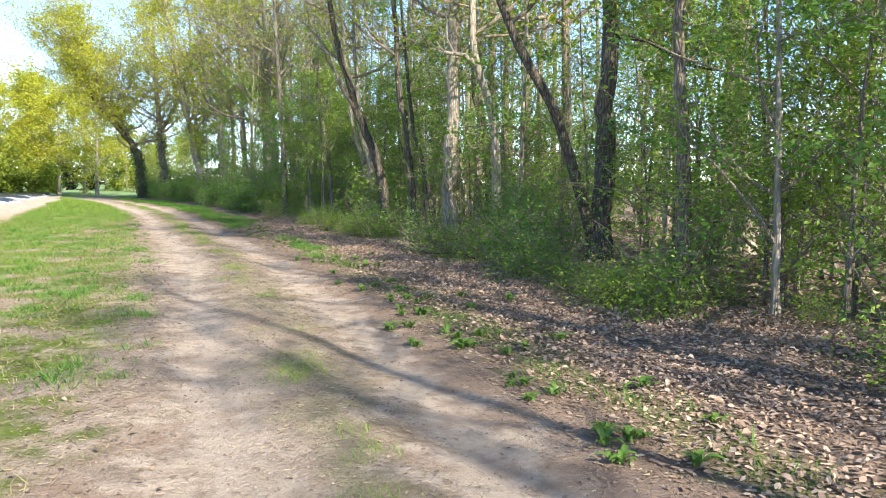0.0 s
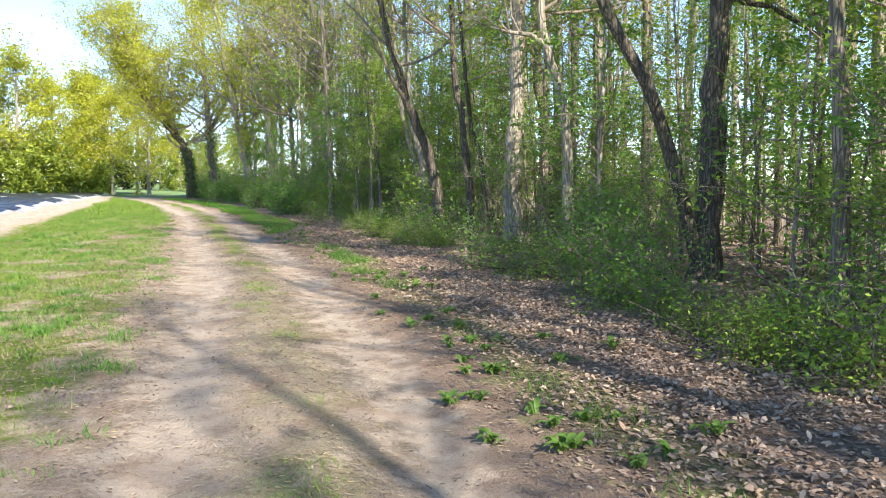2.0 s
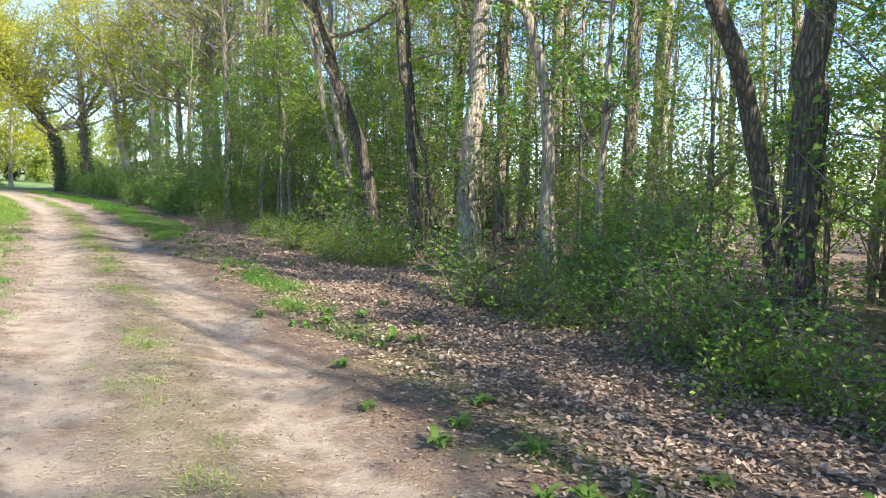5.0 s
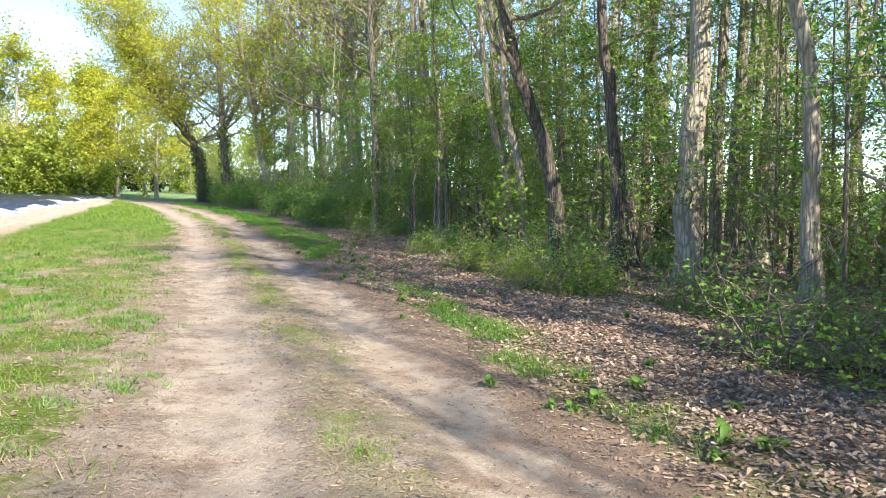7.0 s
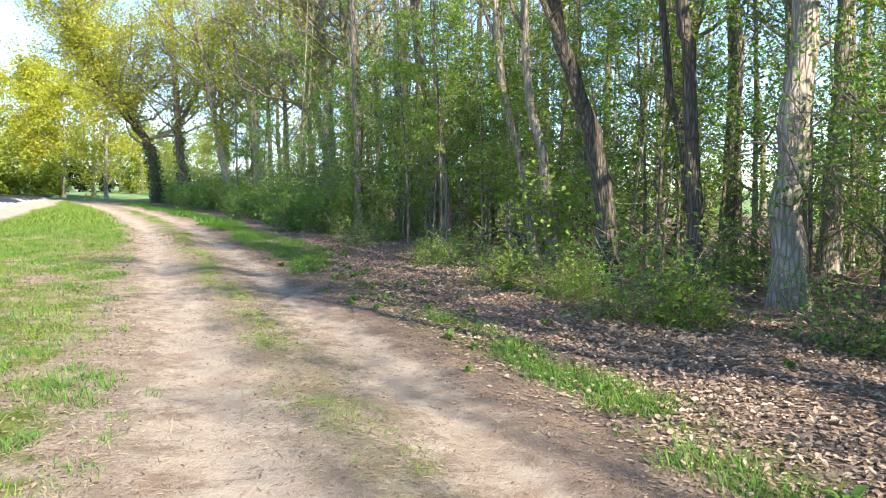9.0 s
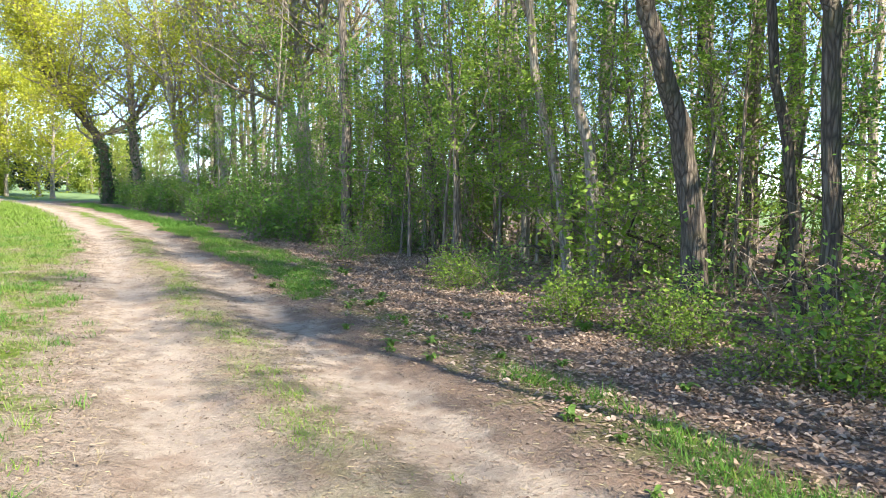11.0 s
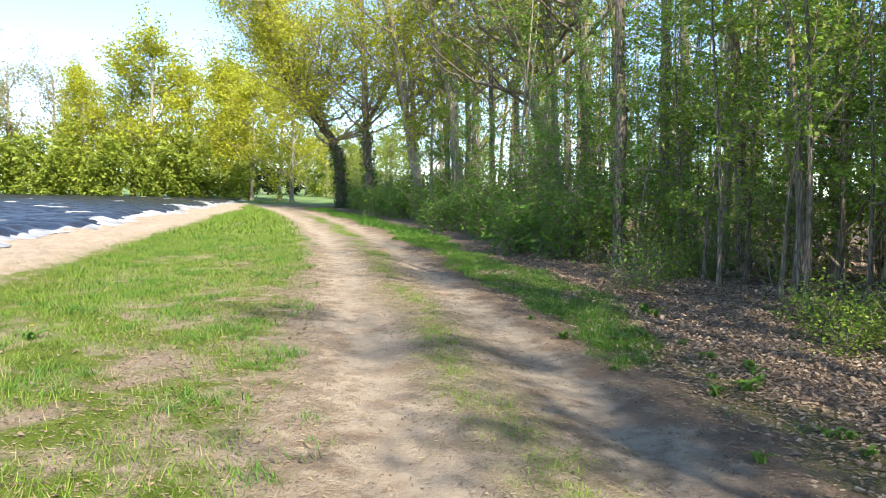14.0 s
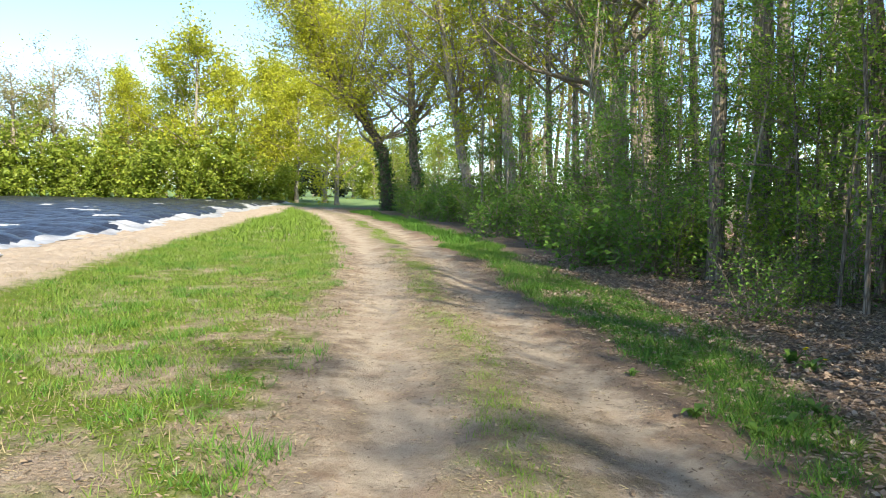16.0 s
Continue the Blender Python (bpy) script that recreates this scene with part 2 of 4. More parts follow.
M_YELLOW = leaf_material("petal", (0.75, 0.52, 0.01), (0.85, 0.65, 0.02), 0.3)
M_FILM = film_material("black_film", (0.012, 0.014, 0.02), (0.035, 0.04, 0.055), 0.28)
M_FILM_W = film_material("white_film_and_glare", (0.25, 0.25, 0.26), (0.55, 0.55, 0.55), 0.45)


# ---- mesh tools ----
def mesh_from(name, verts, faces, mat, smooth=True):
    """A mesh from arrays: verts n x 3; faces a list of k x 3 or k x 4 index arrays."""
    me = bpy.data.meshes.new(name)
    verts = np.ascontiguousarray(verts, np.float32)
    me.vertices.add(len(verts))
    me.vertices.foreach_set("co", verts.ravel())
    faces = [np.asarray(f, np.int32) for f in faces if len(f)]
    loops = np.concatenate([f.ravel() for f in faces])
    sizes = np.concatenate([np.full(len(f), f.shape[1], np.int32) for f in faces])
    me.loops.add(len(loops))
    me.loops.foreach_set("vertex_index", loops)
    me.polygons.add(len(sizes))
    me.polygons.foreach_set("loop_start", np.concatenate([[0], np.cumsum(sizes)[:-1]]).astype(np.int32))
    me.polygons.foreach_set("loop_total", sizes)
    me.polygons.foreach_set("use_smooth", np.full(len(sizes), smooth))
    me.update(calc_edges=True)
    me.materials.append(mat)
    return me


def part(name, me, parent=None, label=""):
    ob = new(name, me)
    ob.parent = parent
    if label:
        tagged(ob, label)
    return ob


def tube(pts, radii, sides, v, q, wob=0.0, rng=None):
    """Adds a tapered tube along pts to the lists v and q."""
    pts = np.asarray(pts, float)
    t = np.gradient(pts, axis=0)
    t /= np.linalg.norm(t, axis=1)[:, None] + 1e-9
    ref = np.array([0.0, 1, 0]) if abs(t[0][2]) > 0.6 else np.array([0.0, 0, 1])
    a = np.cross(t, ref)
    a /= np.linalg.norm(a, axis=1)[:, None] + 1e-9
    b = np.cross(t, a)
    ang = np.arange(sides) * 2 * np.pi / sides
    rr = np.asarray(radii)[:, None] * np.ones(sides)
    if wob and rng is not None:
        rr = rr * (1 + wob * rng.uniform(-1, 1, rr.shape))
    ring = pts[:, None] + rr[..., None] * (np.cos(ang)[None, :, None] * a[:, None] + np.sin(ang)[None, :, None] * b[:, None])
    base = sum(len(k) for k in v)
    v.append(ring.reshape(-1, 3))
    i = np.arange(len(pts) - 1)[:, None] * sides + np.arange(sides)[None]
    j = np.arange(len(pts) - 1)[:, None] * sides + (np.arange(sides)[None] + 1) % sides
    q.append(base + np.stack([i, j, j + sides, i + sides], -1).reshape(-1, 4))


def leaves(rng, centres, size, up=0.4, droop=0.0, narrow=0.55):
    """Folded pointed leaves, one quad each, round the given centres."""
    k = len(centres)
    d = rng.normal(size=(k, 3))
    d[:, 2] = d[:, 2] * 0.5 - droop
    d /= np.linalg.norm(d, axis=1)[:, None]
    nrm = rng.normal(size=(k, 3))
    nrm[:, 2] += up * 3
    side = np.cross(d, nrm)
    side /= np.linalg.norm(side, axis=1)[:, None] + 1e-9
    nn = np.cross(side, d)
    ln = size * rng.uniform(0.6, 1.3, k)[:, None]
    w = ln * narrow * 0.5
    verts = np.stack([centres, centres + d * ln * 0.5 + side * w + nn * w * 0.35, centres + d * ln, centres + d * ln * 0.5 - side * w + nn * w * 0.35], 1).reshape(-1, 3)
    return verts, np.arange(k * 4).reshape(-1, 4)


def spline(pts, step=0.5):
    """Points of a smooth curve through pts."""
    pts = np.asarray(pts, float)
    out = []
    for i in range(len(pts) - 1):
        p0, p1, p2, p3 = pts[max(i - 1, 0)], pts[i], pts[i + 1], pts[min(i + 2, len(pts) - 1)]
        k = max(2, int(np.linalg.norm(p2 - p1) / step))
        for s in np.arange(k) / k:
            out.append(0.5 * (2 * p1 + (p2 - p0) * s + (2 * p0 - 5 * p1 + 4 * p2 - p3) * s * s + (3 * p1 - p0 - 3 * p2 + p3) * s ** 3))
    out.append(pts[-1])
    return np.array(out)


def grow(rng, start, way, length, bend=0.25, up=0.15, n=5):
    """A wandering branch."""
    p, d = [np.array(start, float)], np.array(way, float)
    for _ in range(n):
        d = d + rng.normal(size=3) * bend * 0.5 + np.array([0, 0, up * 0.4])
        d /= np.linalg.norm(d)
        p.append(p[-1] + d * length / n)
    return np.array(p)


def tree(name, seed, trunk_pts, r0, mat, label, category="tree", crown_from=0.4, limbs=12, reach=4.0, leaf=M_CANOPY, leaf_n=2500, leaf_size=0.09, spread=0.5, side_limbs=(), twigs=3, where=None, sides=9, limb_up=0.35, subs=5, twig_r=1.0, flat=0.7):
    """A tree whose trunk follows trunk_pts (relative to its foot): trunk, branches and leafy crown as parts."""
    rng = np.random.default_rng(seed)
    root = tagged(new(name), label, category, "trees and saplings of the wood" if reach < 5 else "")
    root.empty_display_size = 0.3
    line = spline(trunk_pts, 0.45)
    h = line[-1][2]
    frac = np.linspace(0, 1, len(line))
    line[1:-1, :2] += rng.normal(size=(len(line) - 2, 2)) * r0 * 0.12
    rad = r0 * (1 - 0.82 * frac ** 0.9) * (1 + 0.55 * np.exp(-(line[:, 2] - line[0][2]) / 0.28))
    v, q = [], []
    tube(line, rad, sides, v, q, 0.07, rng)
    for pts, r in side_limbs:
        s = spline(pts, 0.4)
        tube(s, r * np.linspace(1, 0.3, len(s)), 7, v, q, 0.06, rng)
    part("trunk", mesh_from("trunk", np.concatenate(v), q, mat), root)
    tips, wood_v, wood_q = [], [], []
    starts = [(line, rad, rng.uniform(crown_from, 0.98)) for _ in range(limbs)]
    for pts, r in side_limbs:
        s = spline(pts, 0.4)
        starts += [(s, r * np.linspace(1, 0.3, len(s)), rng.uniform(0.4, 1)) for _ in range(5)]
    for ln, rd, f in starts:
        v, q = [], []
        k = min(int(f * (len(ln) - 1)), len(ln) - 2)
        az = rng.uniform(0, 2 * np.pi)
        el = rng.uniform(0.1, 0.9)
        d = np.array([math.cos(az) * math.cos(el), math.sin(az) * math.cos(el), math.sin(el)])
        length = reach * rng.uniform(0.5, 1.1) * (1.15 - 0.6 * f)
        b = grow(rng, ln[k], d, length, 0.35, limb_up, 6)
        br = min(rd[k] * 0.55, 0.09) * np.linspace(1, 0.2, 7)
        tube(b, br, 5, v, q)
        for j in range(subs):
            i = rng.integers(1, 6)
            d2 = b[i] - b[i - 1] + rng.normal(size=3) * length * 0.13
            c = grow(rng, b[i], d2 / np.linalg.norm(d2), length * rng.uniform(0.25, 0.55), 0.5, 0.2, 4)
            tube(c, max(br[i] * 0.5, 0.008) * np.linspace(1, 0.3, 5), 3, v, q)
            tips.append(c[1:])
            for _ in range(twigs):
                i2 = rng.integers(1, 5)
                d3 = c[i2] - c[i2 - 1] + rng.normal(size=3) * length * 0.08
                e = grow(rng, c[i2], d3 / np.linalg.norm(d3), length * rng.uniform(0.1, 0.28), 0.6, 0.1, 3)
                tube(e, np.array([0.008, 0.007, 0.006, 0.003]) * twig_r, 3, v, q)
                tips.append(e[1:])
        if category == "sapling":
            base = sum(len(a) for a in wood_v)
            wood_v += v
            wood_q += [a + base for a in q]
        else:
            tagged(part("limb", mesh_from("limb", np.concatenate(v), q, M_TWIG), root), kind="stuff")
    if wood_v:
        tagged(part("branchwork", mesh_from("branchwork", np.concatenate(wood_v), wood_q, M_TWIG), root), kind="stuff")
    if leaf_n:
        tips = np.concatenate(tips)
        c = tips[rng.integers(0, len(tips), leaf_n)] + rng.normal(size=(leaf_n, 3)) * spread * np.array([1, 1, flat]) * rng.uniform(0.2, 1, (leaf_n, 1))
        lv, lq = leaves(rng, c, leaf_size, 0.3, 0.2)
        tagged(part("crown", mesh_from("crown", lv, [lq], leaf, False), root), kind="stuff")
    if where:
        root.location = where
    return root


def ivy(root, seed, trunk_pts, r0, top, count):
    """A sleeve of ivy leaves on a trunk, thinner towards its top."""
    rng = np.random.default_rng(seed)
    line = spline(trunk_pts, 0.2)
    line = line[line[:, 2] < top]
    k = (rng.uniform(0, 1, count) ** 1.4 * (len(line) - 1)).astype(int)
    a = rng.uniform(0, 2 * np.pi, count)
    rad = r0 * rng.uniform(1.0, 1.7, count) * (1 - 0.3 * k / len(line))
    c = line[k] + np.stack([np.cos(a) * rad, np.sin(a) * rad, rng.uniform(-0.1, 0.1, count)], -1)
    lv, lq = leaves(rng, c, 0.13, 0.1, 0.5, 0.8)
    tagged(part("ivy", mesh_from("ivy", lv, [lq], M_IVY, False), root, "dark green ivy climbing the trunk"), kind="stuff")


def shrub(name, seed, height, width, leaf, leaf_n, leaf_size, label, stems=7, low=0.1, category="shrub"):
    """A bush of thin stems with many small leaves."""
    rng = np.random.default_rng(seed)
    root = tagged(new(name), label, category, "shrubs of the understorey" if width < 3 else "hedge shrubs beyond the field")
    v, q, tips = [], [], []
    for _ in range(stems):
        az, out = rng.uniform(0, 2 * np.pi), rng.uniform(0.05, 0.5) * width
        d = np.array([math.cos(az) * out, math.sin(az) * out, height])
        d /= np.linalg.norm(d)
        b = grow(rng, (rng.normal() * 0.12, rng.normal() * 0.12, -0.05), d, height * rng.uniform(0.7, 1.05), 0.3, 0.2, 7)
        tube(b, rng.uniform(0.009, 0.02) * np.linspace(1, 0.3, 8), 4, v, q)
        for _ in range(7):
            i = rng.integers(max(1, int(low * 8)), 8)
            az = rng.uniform(0, 2 * np.pi)
            d2 = np.array([math.cos(az), math.sin(az), rng.uniform(-0.1, 0.6)])
            c = grow(rng, b[i], d2 / np.linalg.norm(d2), width * rng.uniform(0.2, 0.55), 0.5, 0.1, 4)
            tube(c, 0.006 * np.linspace(1, 0.4, 5), 3, v, q)
            tips.append(c)
    tagged(part("brushwood", mesh_from("brushwood", np.concatenate(v), q, M_TWIG), root), kind="stuff")
    tips = np.concatenate(tips)
    c = tips[rng.integers(0, len(tips), leaf_n)] + rng.normal(size=(leaf_n, 3)) * 0.14
    c[:, 2] = np.maximum(c[:, 2], 0.03)
    lv, lq = leaves(rng, c, leaf_size, 0.5, 0.1, 0.6)
    tagged(part("foliage", mesh_from("foliage", lv, [lq], leaf, False), root), kind="stuff")
    return root


# ---- ground ----
gx = np.concatenate([[-900, -400, -200, -110, -70, -50, -36, -26, -19, -14, -11], np.arange(-9.5, 9.01, 0.14), np.arange(9.4, 14, 0.5), [15, 17, 20, 24, 30, 38, 50, 80, 150, 300, 900]])
gy = np.concatenate([[-900, -300, -120, -60, -35, -20, -12, -8, -5], np.arange(-3, 48, 0.16), np.arange(48.3, 76, 0.5), [78, 82, 88, 96, 110, 130, 160, 220, 320, 500, 900]])
X, Y = np.meshgrid(gx, gy)
fade = np.exp(-(np.maximum(np.abs(Y - 30) - 60, 0) / 30) - np.maximum(np.abs(X) - 30, 0) / 15)
V = np.stack([X, Y, ground_z(X, Y) * fade], -1).reshape(-1, 3)
i = (np.arange(len(gy) - 1)[:, None] * len(gx) + np.arange(len(gx) - 1)[None]).ravel()
ground = new("ground", mesh_from("ground", V, [np.stack([i, i + 1, i + 1 + len(gx), i + len(gx)], -1)], M_GROUND))
tagged(ground, "sandy farm track, meadow strip and leaf-strewn forest floor", "ground", kind="structure")

# ---- trees of the wood's edge: foot, trunk points (x, z from the ground up), radius ----
# past y = 42 the pale bark also stands in for sunlight on trunks
EDGE = (
    (60.0, ((6.2, 0), (5.46, 3.9), (4.56, 9.2), (3.7, 14.5)), 0.27, M_BARK_PALE, 10),
    (54.0, ((7.05, 0), (6.72, 4.3), (6.65, 6.0), (6.7, 9.0), (6.4, 16)), 0.27, M_BARK_PALE, 12),
    (70.0, ((4.3, 0), (3.83, 4.1), (3.6, 8.6), (3.4, 16)), 0.36, M_BARK, 16),
    (54.0, ((9.8, 0), (9.43, 4.9), (9.6, 8.2), (9.8, 16)), 0.17, M_BARK, 8),
    (57.0, ((8.0, 0), (7.8, 5), (7.5, 16)), 0.17, M_BARK, 10),
    (66.0, ((6.6, 0), (6.3, 5), (5.8, 16)), 0.22, M_BARK, 12),
    (64.0, ((8.2, 0), (8.0, 5), (8.2, 16)), 0.18, M_BARK_PALE, 10),
    (51.0, ((7.9, 0), (7.7, 5), (7.2, 15)), 0.15, M_BARK, 9),
    (63.0, ((9.6, 0), (9.32, 5.7), (9.2, 15)), 0.16, M_BARK, 8),
    (47.5, ((9.5, 0), (8.79, 3.27), (8.12, 5.8), (7.74, 7.7), (7.0, 14)), 0.28, M_BARK_PALE, 10),
    (45.0, ((8.6, 0), (8.32, 5.4), (8.12, 7.5), (7.9, 16)), 0.30, M_BARK_PALE, 10),
    (50.0, ((10.8, 0), (10.49, 7.0), (10.4, 17)), 0.16, M_BARK, 8),
    (43.0, ((9.3, 0), (8.77, 5.8), (8.56, 7.1), (8.1, 17)), 0.19, M_BARK, 10),
    (44.0, ((10.6, 0), (10.17, 6.3), (10.1, 17)), 0.15, M_BARK, 8),
    (40.6, ((10.8, 0), (10.33, 5.6), (10.1, 17)), 0.17, M_BARK_PALE, 9),
    (33.0, ((8.7, 0), (8.28, 4.0), (7.96, 5.6), (7.3, 14)), 0.13, M_BARK, 8),
    (30.5, ((9.75, 0), (9.52, 3.3), (9.21, 5.2), (8.9, 13)), 0.10, M_BARK_PALE, 7),
    (35.7, ((13.9, 0), (13.43, 5.5), (13.2, 17)), 0.16, M_BARK, 8),
    (30.0, ((7.85, 0), (7.76, 1.95), (7.51, 3.9), (7.45, 5.0), (7.2, 8.5)), 0.075, M_BARK, 6),
    (25.6, ((8.3, 0), (7.99, 2.25), (7.68, 4.0), (7.2, 12)), 0.115, M_BARK_PALE, 8),
    (27.0, ((8.65, 0), (8.26, 2.1), (7.75, 4.3), (7.0, 12)), 0.105, M_BARK_PALE, 8),
    (22.7, ((7.6, 0), (7.54, 1.15), (7.33, 2.0), (7.16, 2.6), (6.87, 3.2), (6.55, 4.1), (6.15, 5.4), (5.85, 7), (5.6, 11)), 0.165, M_BARK_DARK, 10),
    (29.7, ((14.65, 0), (14.27, 2.84), (13.72, 5.9), (13.4, 17)), 0.27, M_BARK_DARK, 10),
    (26.2, ((13.02, 0), (12.86, 2.6), (12.79, 5.1), (12.7, 17)), 0.21, M_BARK, 9),
    (22.4, ((9.1, 0), (8.66, 2.16), (8.29, 3.75), (7.7, 11)), 0.085, M_BARK_DARK, 7),
    (29.0, ((11.12, 0), (10.83, 2.6), (10.74, 4.3), (10.7, 15)), 0.15, M_BARK_PALE, 8),
    (21.4, ((10.08, 0), (10.11, 1.9), (10.19, 3.9), (10.3, 14)), 0.12, M_BARK, 8),
    (20.1, ((8.65, 0), (8.62, 2.3), (8.72, 4.5), (8.8, 17)), 0.22, M_BARK_PALE, 12),
    (21.0, ((7.94, 0), (7.57, 3.4), (7.4, 4.3), (7.0, 13)), 0.115, M_BARK_DARK, 8),
    (23.2, ((12.6, 0), (12.59, 5.4), (12.6, 18)), 0.21, M_BARK_PALE, 10),
    (23.1, ((11.75, 0), (11.86, 5.4), (12.0, 16)), 0.15, M_BARK, 8),
    (8.9, ((7.55, 0), (7.46, 2.4), (7.39, 3.6), (7.3, 13)), 0.105, M_BARK, 8),
    (12.3, ((11.83, 0), (11.75, 2.24), (11.78, 4.6), (11.8, 16)), 0.19, M_BARK_PALE, 9),
    (22.0, ((14.7, 0), (14.98, 6.1), (15.1, 17)), 0.18, M_BARK_PALE, 8),
    (17.0, ((13.9, 0), (13.6, 5.0), (13.5, 15)), 0.13, M_BARK, 8),
    (39.0, ((9.8, 0), (9.62, 5.6), (9.3, 8.6), (9.0, 16)), 0.14, M_BARK, 8),
    (37.0, ((8.9, 0), (8.76, 5.9), (8.6, 15)), 0.14, M_BARK, 8),
    (39.4, ((10.6, 0), (10.42, 5.5), (10.3, 8.7), (10.2, 17)), 0.19, M_BARK_PALE, 9),
    (35.0, ((7.05, 0), (6.93, 4.8), (6.76, 7.5), (6.5, 14)), 0.15, M_BARK, 9),
)
# forks and large side limbs, by the tree's place in the list
FORKS = {1: ((((-0.33, 0, 5.0), (-0.8, 0, 6.3), (-1.3, 0.1, 8.2), (-1.8, 0.3, 12)), 0.15),),
         2: ((((-0.5, 0, 5.5), (0.5, 0, 7.2), (1.5, 0, 9.5), (2.2, 0, 13)), 0.17),),
         9: ((((-1.1, 0, 4.7), (-1.6, -0.1, 4.95), (-2.6, -0.1, 5.8), (-3.8, -0.2, 6.6), (-4.5, -0.2, 6.9)), 0.06),)}
for k, (ty, line, r, mat, nl) in enumerate(EDGE):
    fx = line[0][0]
    pts = [(px_ - fx, 0.15 * math.sin(k + pz * 0.3) * min(pz / 4, 1), pz) for px_, pz in line]
    pts[0] = (0, 0, -0.08)
    ob = tree("tree", 100 + k, pts, r, mat, "slender woodland tree with grey-brown bark at the wood's edge" if mat is not M_BARK_PALE else "woodland tree with pale, sunlit-toned bark and thin spring foliage", limbs=nl + (9 if ty > 42 else 1), reach=7.5 if ty > 58 else 6.0 if ty == 8.9 else 6.0 if ty > 42 else 4.6,
         leaf=(M_OAK if ty > 52 else M_CANOPY) if k % 3 == 1 or ty > 42 or ty in (22.7, 8.9, 21.0, 20.1) else M_BUD, side_limbs=FORKS.get(k, ()), leaf_n=15000 if ty in (70.0, 66.0, 60.0) else 8000 if ty > 58 else 6500 if ty > 52 else 2600 if ty > 42 else 7500 if ty == 8.9 else 2600 if ty in (22.7, 21.0, 20.1) else 1500 if k % 3 == 1 else 1000, leaf_size=0.15 if ty > 42 else 0.12 if k % 3 == 1 else 0.075, twigs=3, subs=5 if ty > 42 else 4, twig_r=1.2, spread=0.55, where=(fx, ty, float(ground_z(fx, ty))), crown_from=0.26 if ty > 58 else 0.33)
    if ty in (70.0, 66.0, 43.0, 29.7):
        ivy(ob, 900 + k, pts, r, 6.0 if ty > 60 else 4.0, 1500 if ty > 60 else 700)

tree("tree", 301, ((0, 0, -0.08), (0.1, 0, 2.0), (0.15, 0, 4.3), (0.2, 0.3, 15)), 0.21, M_BARK_DARK, "dark-barked tree with a pale leaning second stem",
     limbs=15, reach=4.8, leaf_n=7500, leaf_size=0.12, where=(8.25, 12.2, 0.05), crown_from=0.3,
     side_limbs=((((-0.12, 0, 0.35), (-0.6, -0.05, 1.7), (-1.1, -0.1, 2.85), (-1.75, -0.1, 3.8), (-2.4, 0, 5.6), (-2.8, 0.2, 9)), 0.115), (((0.15, 0, 4.1), (0.8, -0.3, 4.0), (1.5, -0.5, 3.6), (2.2, -0.7, 3.5)), 0.05)))
tree("tree", 302, ((0, 0, -0.08), (-0.12, 0, 2.0), (-0.35, 0, 3.6), (-0.65, 0, 4.4), (-0.8, 0, 6), (-0.9, 0.2, 13)), 0.135, M_BARK_PALE, "slender grey tree with a broken side limb",
     limbs=12, reach=4.2, leaf_n=2000, leaf_size=0.10, where=(9.05, 17.9, 0.05), crown_from=0.4, side_limbs=((((-0.62, 0, 4.3), (-1.0, 0, 4.55), (-1.45, 0.1, 4.6), (-1.7, 0.1, 4.85)), 0.07),))
OAK = ((0, 0, -0.08), (-0.3, 0, 2.8), (-0.85, 0, 4.7), (-2.4, -0.3, 6.6), (-4.0, -0.6, 9), (-5, -0.6, 13))
old_oak = tree("tree", 303, OAK, 0.42, M_BARK_DARK, "old oak leaning over the track with yellow-green spring leaves", limbs=46, reach=11, leaf=M_OAK, leaf_n=52000, leaf_size=0.18, spread=0.75, where=(2.6, 75, 0), crown_from=0.3, twigs=4, twig_r=1.6)
ivy(old_oak, 950, OAK, 0.42, 4.6, 2200)

# ---- the wood behind: a few kinds, repeated ----
KINDS = []
for k in range(7):
    rng = np.random.default_rng(500 + k)
    h, bx, by = rng.uniform(12, 18), rng.normal() * 0.6, rng.normal() * 0.4
    KINDS.append(tree("tree", 520 + k, ((0, 0, -0.1), (bx * 0.3, by * 0.3, h * 0.3), (bx, by, h * 0.6), (bx * 1.2, by, h)), rng.uniform(0.08, 0.2), (M_BARK, M_BARK_PALE, M_BARK, M_BARK_DARK)[k % 4],
                      "tall thin tree standing inside the wood", limbs=9, reach=4.2, leaf=(M_CANOPY, M_BUD, M_BUD)[k % 3], leaf_n=(1100, 500, 500)[k % 3], leaf_size=(0.12, 0.09, 0.09)[k % 3], sides=7, twigs=2, crown_from=0.3, subs=3, twig_r=1.3, spread=0.6))
taken = [(e[1][0][0], e[0]) for e in EDGE] + [(8.25, 12.2), (9.05, 17.9)]
rng = np.random.default_rng(7)
spots = []
for _ in range(3000):
    p = (rng.uniform(9.5, 32), rng.uniform(-28, 96))
    if len(spots) < 100 and min(math.dist(p, o) for o in taken) > 2.0 and not (p[0] < 11 and 0 < p[1] < 50):
        spots.append(p)
        taken.append(p)
# unseen trees added beside and behind the start, to shade the track
for _ in range(400):
    p = (rng.uniform(6.3, 9.5), rng.uniform(-32, 4))
    if len(spots) < 108 and min(math.dist(p, o) for o in taken) > 2.4:
        spots.append(p)
        taken.append(p)
# more unseen ones, set close to the track so their shadows reach it
spots += [(5.9, -8.5), (6.0, -4.6), (5.8, -13.0), (6.1, -17.5), (5.6, -22.0), (7.2, -2.2)]
